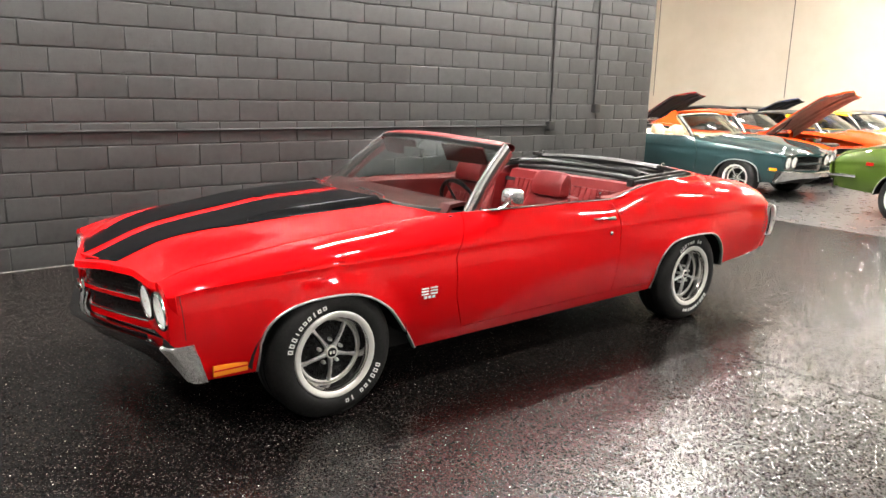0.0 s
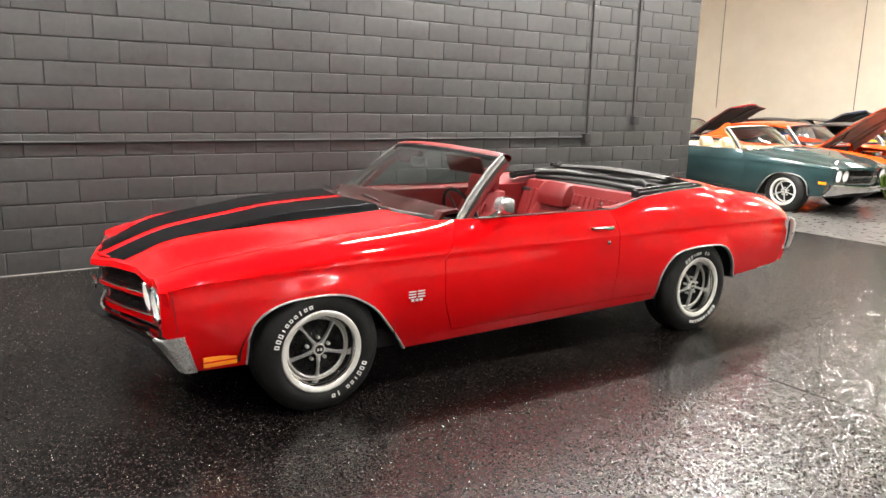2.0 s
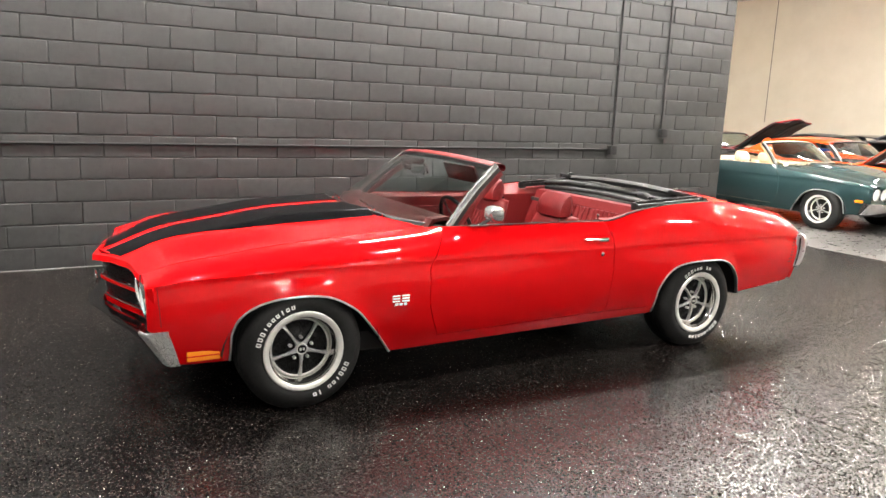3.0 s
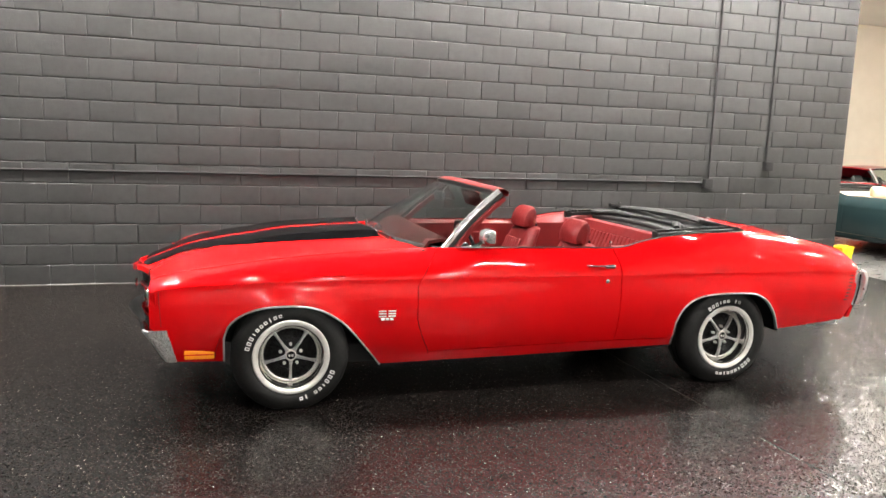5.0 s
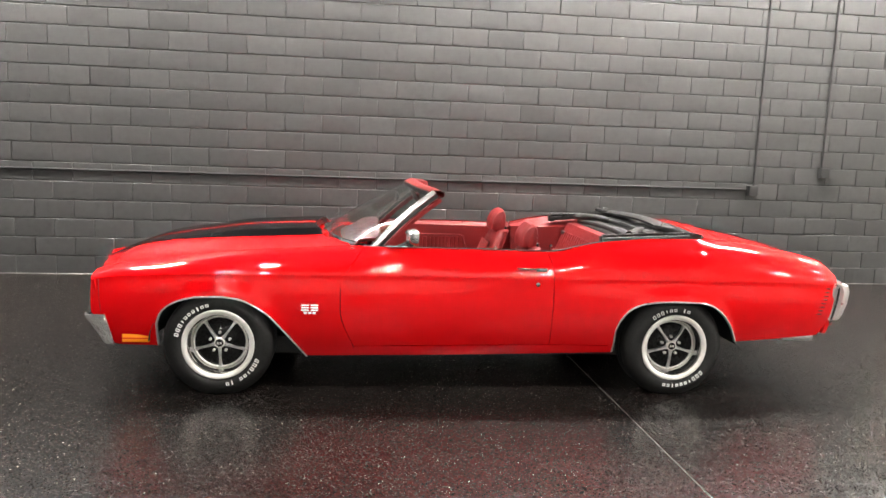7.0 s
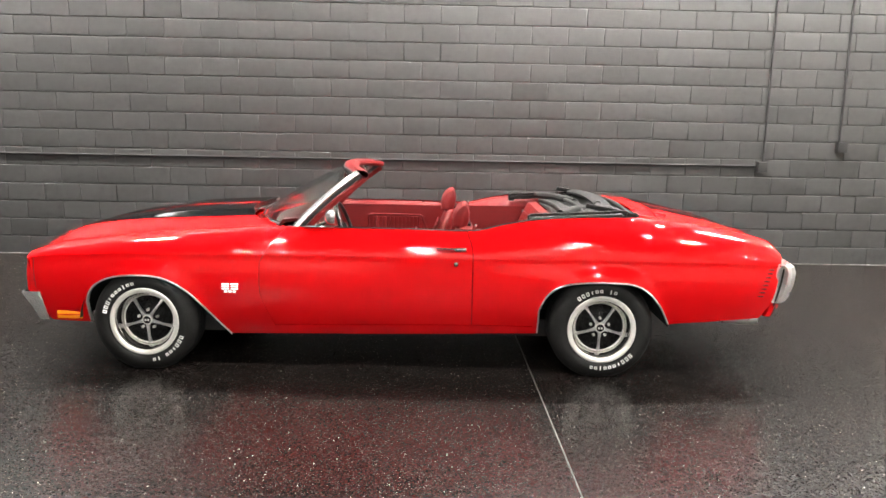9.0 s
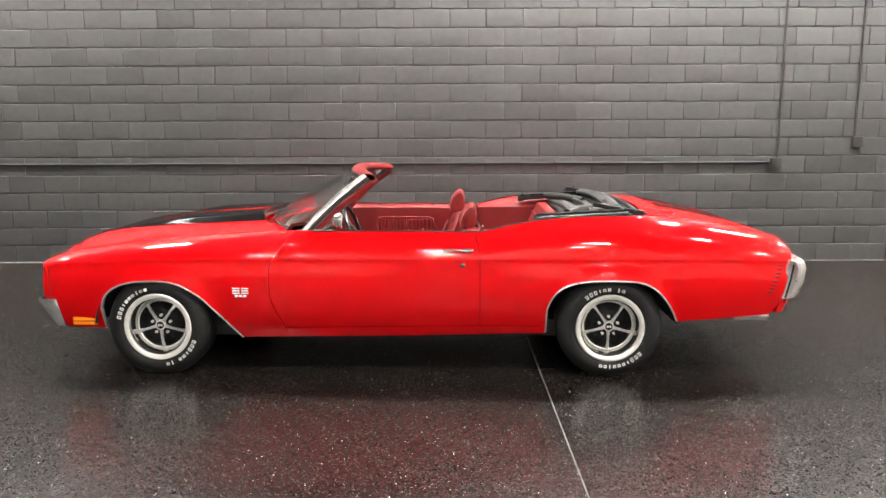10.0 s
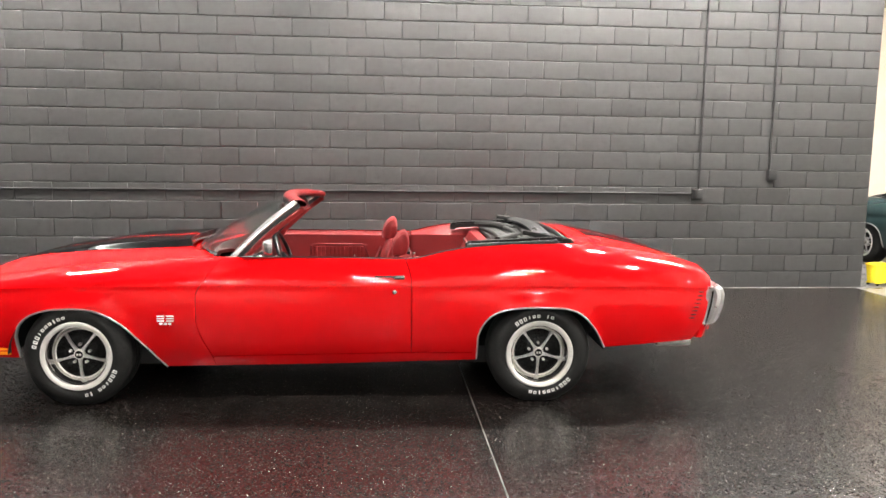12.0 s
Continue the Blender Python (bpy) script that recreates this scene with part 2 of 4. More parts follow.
def tube(path, r, n=10, bm=None, closed=False, flat=1.0):
    """A round bar along a path."""
    pts = [Vector(p) for p in path]
    rows = []
    up = Vector((0, 0, 1))
    for i, p in enumerate(pts):
        a = pts[i - 1] if (i or closed) else p
        b = pts[(i + 1) % len(pts)] if (i + 1 < len(pts) or closed) else p
        d = (b - a).normalized()
        side = d.cross(up)
        if side.length < 1e-3:
            side = Vector((1, 0, 0))
        side.normalize()
        top = side.cross(d).normalized()
        rows.append([p + side * (r * math.cos(2 * math.pi * k / n)) + top * (r * flat * math.sin(2 * math.pi * k / n)) for k in range(n)])
    bm = grid(rows, bm, close_v=True, close_u=closed)
    if not closed:
        bmesh.ops.holes_fill(bm, edges=[e for e in bm.edges if e.is_boundary], sides=0)
    return bm


def sweep(path, profile, out, bm=None):
    """Sweeps a profile of (along the outward direction, along the second direction) pairs along a path; out(i) gives both directions."""
    rows = []
    for i, p in enumerate(path):
        a, b = out(i)
        rows.append([Vector(p) + Vector(a) * u + Vector(b) * v for u, v in profile])
    return grid(rows, bm, close_v=True)


def smooth_curve(*pts):
    """A function that runs smoothly through (x, value) pairs, without overshoot."""
    xs, ys = [p[0] for p in pts], [p[1] for p in pts]
    h = [b - a for a, b in zip(xs, xs[1:])]
    d = [(b - a) / k for a, b, k in zip(ys, ys[1:], h)]
    m = [d[0]] + [0 if p * q <= 0 else 2 * p * q / (p + q) for p, q in zip(d, d[1:])] + [d[-1]]

    def at(x):
        if x <= xs[0]:
            return ys[0]
        if x >= xs[-1]:
            return ys[-1]
        i = max(k for k in range(len(h)) if xs[k] <= x)
        t = (x - xs[i]) / h[i]
        return (ys[i] * (1 + 2 * t) * (1 - t) ** 2 + h[i] * m[i] * t * (1 - t) ** 2 + ys[i + 1] * t * t * (3 - 2 * t) + h[i] * m[i + 1] * t * t * (t - 1))

    return at


def ease(t):
    t = min(1, max(0, t))
    return t * t * (3 - 2 * t)


def steps(a, b, n):
    return [a + (b - a) * i / n for i in range(n + 1)]

# ---------------------------------------------------------------- the car's shape (x from the front axle to the back, y across, z up)
Y_MAX = smooth_curve((-0.735, 0.862), (-0.70, 0.876), (-0.64, 0.887), (-0.5, 0.902), (0, 0.925), (0.8, 0.935), (1.5, 0.932), (2.05, 0.936), (2.6, 0.950), (3.0, 0.950), (3.5, 0.925), (3.85, 0.885), (4.03, 0.845))
Z_SHOULDER = smooth_curve((-0.735, 0.690), (-0.55, 0.716), (0.0, 0.738), (0.8, 0.745), (2.0, 0.747), (2.6, 0.748), (3.5, 0.745), (4.03, 0.720))
Y_TOP = smooth_curve((-0.75, 0.72), (0.7, 0.72), (0.85, 0.755), (1.0, 0.825), (1.1, 0.85), (2.0, 0.85), (2.4, 0.83), (3.0, 0.775), (3.2, 0.70), (3.5, 0.69), (4.03, 0.67))
Z_TOP = smooth_curve((-0.76, 0.722), (-0.735, 0.730), (-0.58, 0.772), (-0.37, 0.80), (-0.155, 0.83), (0.155, 0.86), (0.44, 0.88), (0.85, 0.905), (1.07, 0.915), (1.57, 0.914), (2.03, 0.908), (2.26, 0.955), (2.44, 0.982), (2.75, 1.0), (3.04, 1.0), (3.2, 0.988), (3.54, 0.945), (3.94, 0.862), (4.03, 0.79))
SECTION = smooth_curve((0.0, 0.094), (0.1, 0.066), (0.3, 0.030), (0.5, 0.009), (0.64, 0.001), (0.74, 0.0006), (0.835, 0.0038), (0.893, 0.0085), (0.942, 0.0120), (0.977, 0.0127), (1.0, 0.0122))
ARCH_FRONT = smooth_curve((-0.356, 0.43), (-0.33, 0.50), (-0.271, 0.556), (-0.19, 0.592), (-0.1, 0.609), (0.017, 0.613), (0.1, 0.606), (0.163, 0.59), (0.293, 0.515), (0.402, 0.394), (0.535, 0.222))
ARCH_REAR = smooth_curve((2.462, 0.429), (2.485, 0.49), (2.526, 0.548), (2.58, 0.586), (2.648, 0.609), (2.74, 0.621), (2.826, 0.624), (3.0, 0.619), (3.07, 0.602), (3.126, 0.572), (3.22, 0.471), (3.286, 0.351))
ROCKER = smooth_curve((0.535, 0.225), (1.5, 0.236), (2.46, 0.266))
SEAM_FRONT = smooth_curve((0.22, 0.835), (0.297, 0.816), (0.4, 0.770), (0.531, 0.734), (0.683, 0.734), (0.783, 0.784), (0.896, 0.867), (0.93, 0.90))
SEAM_REAR = smooth_curve((0.22, 2.051), (0.76, 2.05), (0.815, 2.043), (0.914, 2.012), (1.0, 2.0))
TAIL_END = smooth_curve((0.35, 3.845), (0.388, 3.866), (0.493, 3.935), (0.734, 3.988), (0.80, 4.01), (0.9, 4.02))
HOOD_FRONT = smooth_curve((0, -0.912), (0.15, -0.866), (0.3, -0.815), (0.45, -0.768), (0.6, -0.748), (0.72, -0.738))
HOOD_BACK = smooth_curve((0, 0.525), (0.3, 0.555), (0.5, 0.630), (0.72, 0.790))
HOOD_MID = smooth_curve((-0.92, 0.700), (-0.85, 0.726), (-0.75, 0.766), (-0.614, 0.818), (-0.5, 0.848), (-0.3, 0.874), (-0.07, 0.893), (0.3, 0.911), (0.72, 0.932))
BULGE = smooth_curve((-0.45, 0.0), (-0.22, 0.012), (0.1, 0.038), (0.4, 0.041), (0.75, 0.038))
GLASS_FOOT = smooth_curve((0, 0.60), (0.4, 0.665), (0.6, 0.765), (0.74, 0.925))
GLASS_HEAD = smooth_curve((0, 1.17), (0.35, 1.205), (0.62, 1.295))
DECK_MID = smooth_curve((3.1, 1.035), (3.3, 1.016), (3.544, 0.968), (3.75, 0.918), (3.926, 0.866), (4.03, 0.80))


def skin_y(x, z):
    """Half width of the body side below the shoulder."""
    swell = 0.0
    for cx, cz in ((0.02, 0.30), (2.865, 0.312)):  # the panels swell out towards the wheel openings
        d = math.hypot(x - cx, z - cz) - 0.312
        swell = max(swell, 1 - ease(d / 0.125))
    f = (z - 0.23) / (Z_SHOULDER(x) - 0.23)
    inset = SECTION(f)
    if f > 0.7:  # the hollow under the shoulder fades out along the middle of the door
        inset *= 1.35 - 1.1 * ease((x - 1.15) / 0.6) + 1.1 * ease((x - 2.05) / 0.4)
    return Y_MAX(x) - inset - 0.006 + 0.018 * swell * ease((z - 0.30) / 0.15)


def upper(x, t):
    """The skin between the shoulder (0) and the hood's, the belt's or the deck's edge (1)."""
    z0, z1 = Z_SHOULDER(x), Z_TOP(x)
    y0, y1 = skin_y(x, z0), Y_TOP(x)
    k = min(1, max(0, (y0 - y1 - 0.06) / 0.12))
    cy, cz = y0 - 0.016 - 0.012 * k, z0 + (z1 - z0) * (0.48 + 0.30 * k)
    a, b, c = (1 - t) ** 2, 2 * t * (1 - t), t * t
    return a * y0 + b * cy + c * y1, a * z0 + b * cz + c * z1


def side_skin(bm, x0, x1, low, n, sign, low_rows=18, up_rows=8, top=True):
    """A patch of the body side between two seams x0(z), x1(z) and from low(x) upwards."""
    rows = []
    for i in range(n + 1):
        row = []
        for v in [1 - (1 - k / low_rows) ** 1.6 for k in range(low_rows + 1)] + ([1 + (k + 1) / up_rows for k in range(up_rows)] if top else []):
            z = 0.5
            for _ in range(3):
                x = x0(z) + (x1(z) - x0(z)) * i / n
                if v <= 1:
                    z = low(x) + (Z_SHOULDER(x) - low(x)) * v
                    y = skin_y(x, z)
                else:
                    y, z = upper(x, v - 1)
            row.append((x, sign * y, z))
        rows.append(row)
    return grid(rows, bm)


def fixed(v):
    return lambda _: v


def hood_z(x, y):
    a = abs(y)
    edge, mid = Z_TOP(x), HOOD_MID(x)
    z = edge + (mid - edge) * ease((0.72 - a) / 0.30)
    z += 0.006 * (1 - (a / 0.72) ** 2) * ease((x + 0.85) / 0.5)
    z -= 0.022 * ease((a - 0.2) / 0.25) * ease((-0.60 - x) / 0.16) * ease((0.75 - a) / 0.15)
    return z + BULGE(x) * ease((0.425 - a) / 0.048)


def deck_z(x, y):
    return Z_TOP(x) + (DECK_MID(x) - Z_TOP(x)) * ease((0.71 - abs(y)) / 0.4)


def across(f_front, f_back, zf, ys, n, lift=0.0):
    return [[(f_front(abs(y)) + (f_back(abs(y)) - f_front(abs(y))) * i / n, y, zf(f_front(abs(y)) + (f_back(abs(y)) - f_front(abs(y))) * i / n, y) + lift) for y in ys] for i in range(n + 1)]


HOOD_YS = [-0.712, -0.69, -0.64, -0.58, -0.52, -0.46, -0.44, -0.428, -0.418, -0.406, -0.394, -0.382, -0.374, -0.34, -0.31, -0.28, -0.24, -0.2, -0.15, -0.1, -0.05, 0]
HOOD_YS = HOOD_YS + [-y for y in reversed(HOOD_YS[:-1])]


def wheel_part(car, x, y, z=0.312, turn=0.0, tyre_r=0.328, half=0.12, letters=(135, -50)):
    """A wheel with its outer face at -y."""
    m = pose(x, y, z, 0, turn, 0 if y < 0 else 180)
    barrel = lathe([(0.188, 0.16), (0.190, 0.0), (0.180, -0.06), (0.172, -0.065), (0.176, 0.0), (0.150, 0.03), (0.0, 0.03)], 40)
    wheel = part("wheel", barrel, BLACK_METAL, car, "black steel road wheel", m)
    w = half
    prof = [(0.200, -w + 0.022), (0.212, -w + 0.006), (0.230, -w - 0.004), (0.262, -w - 0.006), (0.290, -w + 0.005), (0.311, -w + 0.020), (tyre_r - 0.005, -w + 0.036), (tyre_r, -w + 0.05), (tyre_r, -0.03), (tyre_r - 0.008, -0.028), (tyre_r - 0.008, -0.02), (tyre_r, -0.018), (tyre_r, 0.018), (tyre_r - 0.008, 0.02), (tyre_r - 0.008, 0.028), (tyre_r, 0.03), (tyre_r, w - 0.05), (tyre_r - 0.005, w - 0.036), (0.311, w - 0.020), (0.262, w + 0.004), (0.212, w - 0.006), (0.190, w - 0.03), (0.190, -w + 0.03), (0.200, -w + 0.022)]
    bm = lathe(prof, 72)
    for v in bm.verts:  # the tread is pressed flat where it stands
        v.co.z = max(v.co.z, -z)
    part("tyre", bm, RUBBER, wheel, "black tyre with raised white lettering")
    lip = lathe([(0.2145, -w + 0.012), (0.2155, -w + 0.003), (0.211, -w - 0.003), (0.206, -w - 0.004), (0.190, -w + 0.000), (0.183, -w + 0.005), (0.187, -w + 0.012), (0.2, -w + 0.02), (0.2145, -w + 0.012)], 64)
    part("trim_ring", lip, RIM, wheel, "bright polished trim ring")
    part("wheel_dish", lathe([(0.186, -w + 0.006), (0.180, -w + 0.016), (0.178, -w + 0.026), (0.173, -w + 0.030), (0.169, -w + 0.05), (0.163, -w + 0.082), (0.170, -w + 0.084)], 64), DISH, wheel, "polished wheel dish")
    disc = lathe([(0.164, -w + 0.084), (0.158, -w + 0.078), (0.150, -w + 0.080), (0.142, -w + 0.088), (0.110, -w + 0.090), (0.085, -w + 0.082), (0.05, -w + 0.070), (0.0, -w + 0.070)], 40)
    part("wheel_centre", disc, BLACK_METAL, wheel)
    part("rim_ring", lathe([(0.163, -w + 0.080), (0.160, -w + 0.074), (0.154, -w + 0.073), (0.150, -w + 0.078), (0.152, -w + 0.084)], 48), RIM, wheel)
    for k in range(5):
        a = radians(-90 + 72 * k)
        turn_m = Matrix.Rotation(-a, 4, "Y")
        bm = bmesh.new()
        rows = []
        for r, half_w, d in ((0.030, 0.012, 0.050), (0.05, 0.0088, 0.050), (0.09, 0.0066, 0.055), (0.12, 0.0070, 0.062), (0.142, 0.0095, 0.070), (0.156, 0.014, 0.076)):
            rows.append([turn_m @ Vector((r, -w + d + dy, hw)) for hw, dy in ((-half_w, 0.016), (-half_w, 0.002), (-half_w * 0.55, -0.004), (half_w * 0.55, -0.004), (half_w, 0.002), (half_w, 0.016))])
        grid(rows, bm, close_v=True)
        part("spoke", bm, SPOKE, wheel, "brushed silver wheel spoke")
        b = radians(-90 + 36 + 72 * k)
        nut = lathe([(0.0095, -w + 0.078), (0.0095, -w + 0.056), (0.007, -w + 0.050), (0.0, -w + 0.049)], 6)
        bmesh.ops.translate(nut, verts=nut.verts, vec=(0.060 * math.cos(b), 0, 0.060 * math.sin(b)))
        part("lug_nut", nut, RIM, wheel)
    cap = lathe([(0.032, -w + 0.065), (0.032, -w + 0.044), (0.029, -w + 0.039), (0.025, -w + 0.039), (0.0245, -w + 0.042), (0.0, -w + 0.042)], 32)
    cap_ob = part("centre_cap", cap, RIM, wheel)
    part("cap_inlay", lathe([(0.0235, -w + 0.0415), (0.0225, -w + 0.0405), (0.0, -w + 0.0405)], 28), BLACK_METAL, wheel)
    bm = bmesh.new()
    for s in (-1, 1):
        box((0.012, 0.002, 0.015), (s * 0.0085, -w + 0.0395, 0), 0.003, 1, bm)
    part("cap_emblem", bm, RIM, wheel)
    if letters:
        # raised white marks round the sidewall: two groups of plain bars
        for centre, count, gap in ((radians(letters[0]), 10, -1), (radians(letters[1]), 9, 6)):
            for k in range(count):
                if k == gap:
                    continue
                a = centre - (k - (count - 1) / 2) * radians(6.8)
                tall = 0.025 if k in (0, 1, 2, 7) else 0.018
                rot = Matrix.Rotation(-(a - math.pi / 2), 4, "Y")
                bm = bmesh.new()
                if k % 4 == 3:
                    shape = ((0, 0, 0.007, tall),)
                else:
                    shape = ((-0.0066, 0, 0.0050, tall), (0.0066, 0, 0.0050, tall), (0, tall / 2 - 0.0022, 0.0084, 0.0044), (0, 0.0022 - tall / 2, 0.0084, 0.0044))
                for dx, dz, sx, sz in shape:
                    p = rot @ Vector((dx, 0, 0.2475 + dz))
                    box((sx, 0.004, sz), (p.x, -w - 0.006, p.z), bm=bm, turn=rot)
                part("sidewall_mark", bm, WHITE_RUBBER, wheel, "raised white sidewall mark")
    return wheel


def build_car(name, label, paint, m, interior=VINYL, carpet=CARPET, soft_top=True, stripes=False, hood_angle=0.0, hood_under=None, roof=None, fine=True, tail=TRIM_BRIGHT, group=""):
    car = thing(name, label, "car", m, group)
    skin = 0.004
    n1 = 1 if fine else 0
    for sign in (-1, 1):
        # fender with its wheel arch
        bm = bmesh.new()
        nose = smooth_curve((-0.75, 0.50), (-0.70, 0.46), (-0.60, 0.29), (-0.356, 0.285))
        side_skin(bm, fixed(-0.735), fixed(-0.356), nose, 18 if fine else 8, sign)
        side_skin(bm, fixed(-0.356), fixed(0.535), ARCH_FRONT, 48 if fine else 20, sign)
        side_skin(bm, fixed(0.535), lambda z: SEAM_FRONT(z) - 0.0025, ROCKER, 12 if fine else 5, sign)
        part("fender", thicken(bm, skin * 3), paint, car)
        # door
        bm = bmesh.new()
        sill = lambda x: 0.297 + (x - 0.816) * 0.0165
        side_skin(bm, lambda z: SEAM_FRONT(z) + 0.0025, lambda z: SEAM_REAR(z) - 0.0025, sill, 24 if fine else 12, sign)
        door = part("door", thicken(bm, 0.03), paint, car)
        # rocker below the door
        bm = bmesh.new()
        side = []
        for x in steps(0.82, 2.46, 24):
            low, high = ROCKER(x), min(0.297 + (x - 0.816) * 0.0165, 0.318) - 0.004
            side.append([(x, sign * (skin_y(x, z) - 0.002), z) for z in steps(low, high, 5)] + [(x, sign * (skin_y(x, high) - 0.03), high)])
        part("rocker_panel", thicken(grid(side, bm), skin * 2), paint, car)
        # quarter panel
        bm = bmesh.new()
        side_skin(bm, lambda z: SEAM_REAR(z) + 0.0025, fixed(2.462), lambda x: max(ROCKER(x), 0.318) if x < 2.44 else ROCKER(x), 14 if fine else 8, sign)
        side_skin(bm, fixed(2.462), fixed(3.286), ARCH_REAR, 46 if fine else 20, sign)
        side_skin(bm, fixed(3.286), TAIL_END, lambda x: 0.351 + (x - 3.286) * 0.064, 24 if fine else 12, sign)
        part("quarter_panel", thicken(bm, skin * 3), paint, car)
        # bright lips round the arches
        for arch, a, b, start in ((ARCH_FRONT, -0.356, 0.535, 0.285), (ARCH_REAR, 2.462, 3.286, 0.27)):
            pts = [(a, sign * (skin_y(a, z) + 0.001), z) for z in steps(start, arch(a), 4)][:-1]
            pts += [(x, sign * (skin_y(x, arch(x)) + 0.001), arch(x)) for x in [a + (b - a) * (0.5 - 0.5 * math.cos(math.pi * k / 40)) for k in range(41)]]
            path = [Vector(p) for p in pts]

            def out(i, path=path, sign=sign):
                d = (path[min(i + 1, len(path) - 1)] - path[max(i - 1, 0)]).normalized()
                o = Vector((0, sign, 0))
                return o, d.cross(o) * -sign

            bm = sweep(path, ((-0.02, 0.0), (0.003, -0.001), (0.005, 0.003), (0.004, 0.009), (0.0, 0.010), (-0.02, 0.009)), out)
            part("arch_trim", bm, TRIM_BRIGHT, car, "bright wheel arch trim")
        # inner wheel houses
        for cx, z0 in ((0.02, 0.30), (2.865, 0.31)):
            rows = [[(cx + 0.42 * math.cos(q), sign * y, z0 + 0.35 * math.sin(q)) for q in steps(0.06, math.pi - 0.06, 18)] for y in (0.90, 0.5)]
            rows.append([(cx, sign * 0.5, z0)] * 19)
            part("wheel_house", grid(rows), UNDERBODY, car)
        # chrome belt strip along the door and the quarter
        path = [Vector((x, sign * (Y_TOP(x) + 0.002), Z_TOP(x) + 0.004)) for x in steps(0.98, 3.05, 50)]
        bm = sweep(path, ((-0.012, -0.004), (0.003, -0.004), (0.004, -0.001), (0.001, 0.002), (-0.012, 0.002)), lambda i: (Vector((0, sign, 0)), Vector((0, 0, 1))))
        part("belt_moulding", bm, CHROME, car, "thin chrome belt moulding")
        # inner door and quarter trim
        rows = [[(x, sign * y, z) for y, z in ((Y_TOP(x) - 0.008, Z_TOP(x) - 0.004), (Y_TOP(x) - 0.05, Z_TOP(x) - 0.006), (Y_TOP(x) - 0.075, Z_TOP(x) - 0.03), (Y_TOP(x) - 0.085, Z_TOP(x) - 0.15), (Y_TOP(x) - 0.07, 0.6), (Y_TOP(x) - 0.07, 0.3))] for x in steps(0.9, 2.45, 24)]
        trim = part("door_trim", thicken(grid(rows), 0.006), interior, car, "padded vinyl door trim")
        if fine:
            y_in = sign * (0.85 - 0.083)
            bm = box((0.46, 0.010, 0.13), (1.475, y_in, 0.735), 0.004)
            insert = part("door_insert", bm, VINYL, trim, "pleated red vinyl insert")
            for k in range(13):
                part("insert_pleat", box((0.028, 0.012, 0.105), (1.475 - 0.195 + k * 0.0325, y_in - sign * 0.005, 0.735), 0.004, 1), VINYL, insert)
            edge = [(1.475 + dx, y_in - sign * 0.006, 0.735 + dz) for dx, dz in ((-0.235, -0.06), (-0.235, 0.055), (-0.22, 0.07), (0.19, 0.07), (0.21, 0.06), (0.255, -0.05), (0.25, -0.068), (-0.22, -0.068))]
            part("insert_border", tube(edge, 0.007, 8, closed=True), VINYL, insert)
            part("lock_knob", lathe([(0.0, 0.034), (0.006, 0.033), (0.007, 0.022), (0.004, 0.0)], 10, "z"), CHROME, trim, m=pose(1.693, sign * 0.80, 0.893))
            part("window_crank", lathe([(0.0, 0.05), (0.009, 0.048), (0.011, 0.036), (0.006, 0.028), (0.005, 0.0)], 10, "z"), CHROME, trim, "chrome knob", pose(2.069, sign * 0.72, 0.888))
            part("armrest", box((0.42, 0.06, 0.05), (1.5, sign * 0.745, 0.66), 0.015), VINYL_DARK, trim)
        # outside door furniture
        if fine:
            bm = tube([(1.815, sign * (0.898), 0.808), (1.825, sign * 0.918, 0.808), (1.93, sign * 0.922, 0.806), (1.95, sign * 0.92, 0.805)], 0.0065, 8, flat=1.0)
            h = part("door_handle", bm, CHROME, door, "chrome push-button door handle")
            bm = box((0.075, 0.03, 0.028), (1.972, sign * 0.906, 0.800), 0.012, 3)
            part("handle_boss", bm, CHROME, door)
            bm = lathe([(0.0, 0.0), (0.013, 0.002), (0.014, 0.008), (0.008, 0.010), (0.0, 0.010)], 18)
            part("door_lock", bm, CHROME, door, m=pose(1.945, sign * (skin_y(1.945, 0.714) + 0.007), 0.714, 0, 0, 0 if sign > 0 else 180))
    # hood
    rows = [[(HOOD_FRONT(abs(y)) - 0.002, y, hood_z(HOOD_FRONT(abs(y)), y) - 0.032) for y in HOOD_YS]]
    rows += across(HOOD_FRONT, HOOD_BACK, hood_z, HOOD_YS, 44 if fine else 16)
    bm = thicken(grid(rows), 0.012)
    hinge = None
    if hood_angle:
        hinge = Matrix.Translation((0.6, 0, 0.93)) @ Matrix.Rotation(radians(hood_angle), 4, "Y") @ Matrix.Translation((-0.6, 0, -0.93))
    hood = part("hood", bm, paint, car, m=hinge)
    if fine:
        ys = [y for y in HOOD_YS if abs(y) < 0.432]
        lip = [[(HOOD_BACK(abs(y)) + 0.002, y, hood_z(HOOD_BACK(abs(y)), y) + d) for d in (0.003, -0.02, -0.045)] for y in ys]
        part("hood_rear_lip", thicken(grid(lip), 0.003), BLACK_METAL, hood, "black rear edge of the raised hood bulge")
    if hood_under:
        rows = across(lambda a: HOOD_FRONT(a) + 0.02, lambda a: HOOD_BACK(a) - 0.03, lambda x, y: hood_z(x, y) - 0.03 - (0.03 if abs(abs(y) - 0.35) < 0.1 else 0), [y * 0.97 for y in HOOD_YS], 14)
        part("hood_underside", thicken(grid(rows), 0.01), hood_under, hood, "bare underside of the open hood")
        part("engine", box((0.75, 0.6, 0.28), (-0.1, 0, 0.62), 0.06), BLACK_METAL, car)
        part("air_cleaner", lathe([(0.0, 0.07), (0.17, 0.07), (0.18, 0.06), (0.18, 0.0)], 24, "z"), CHROME, car, m=pose(-0.05, 0, 0.77))
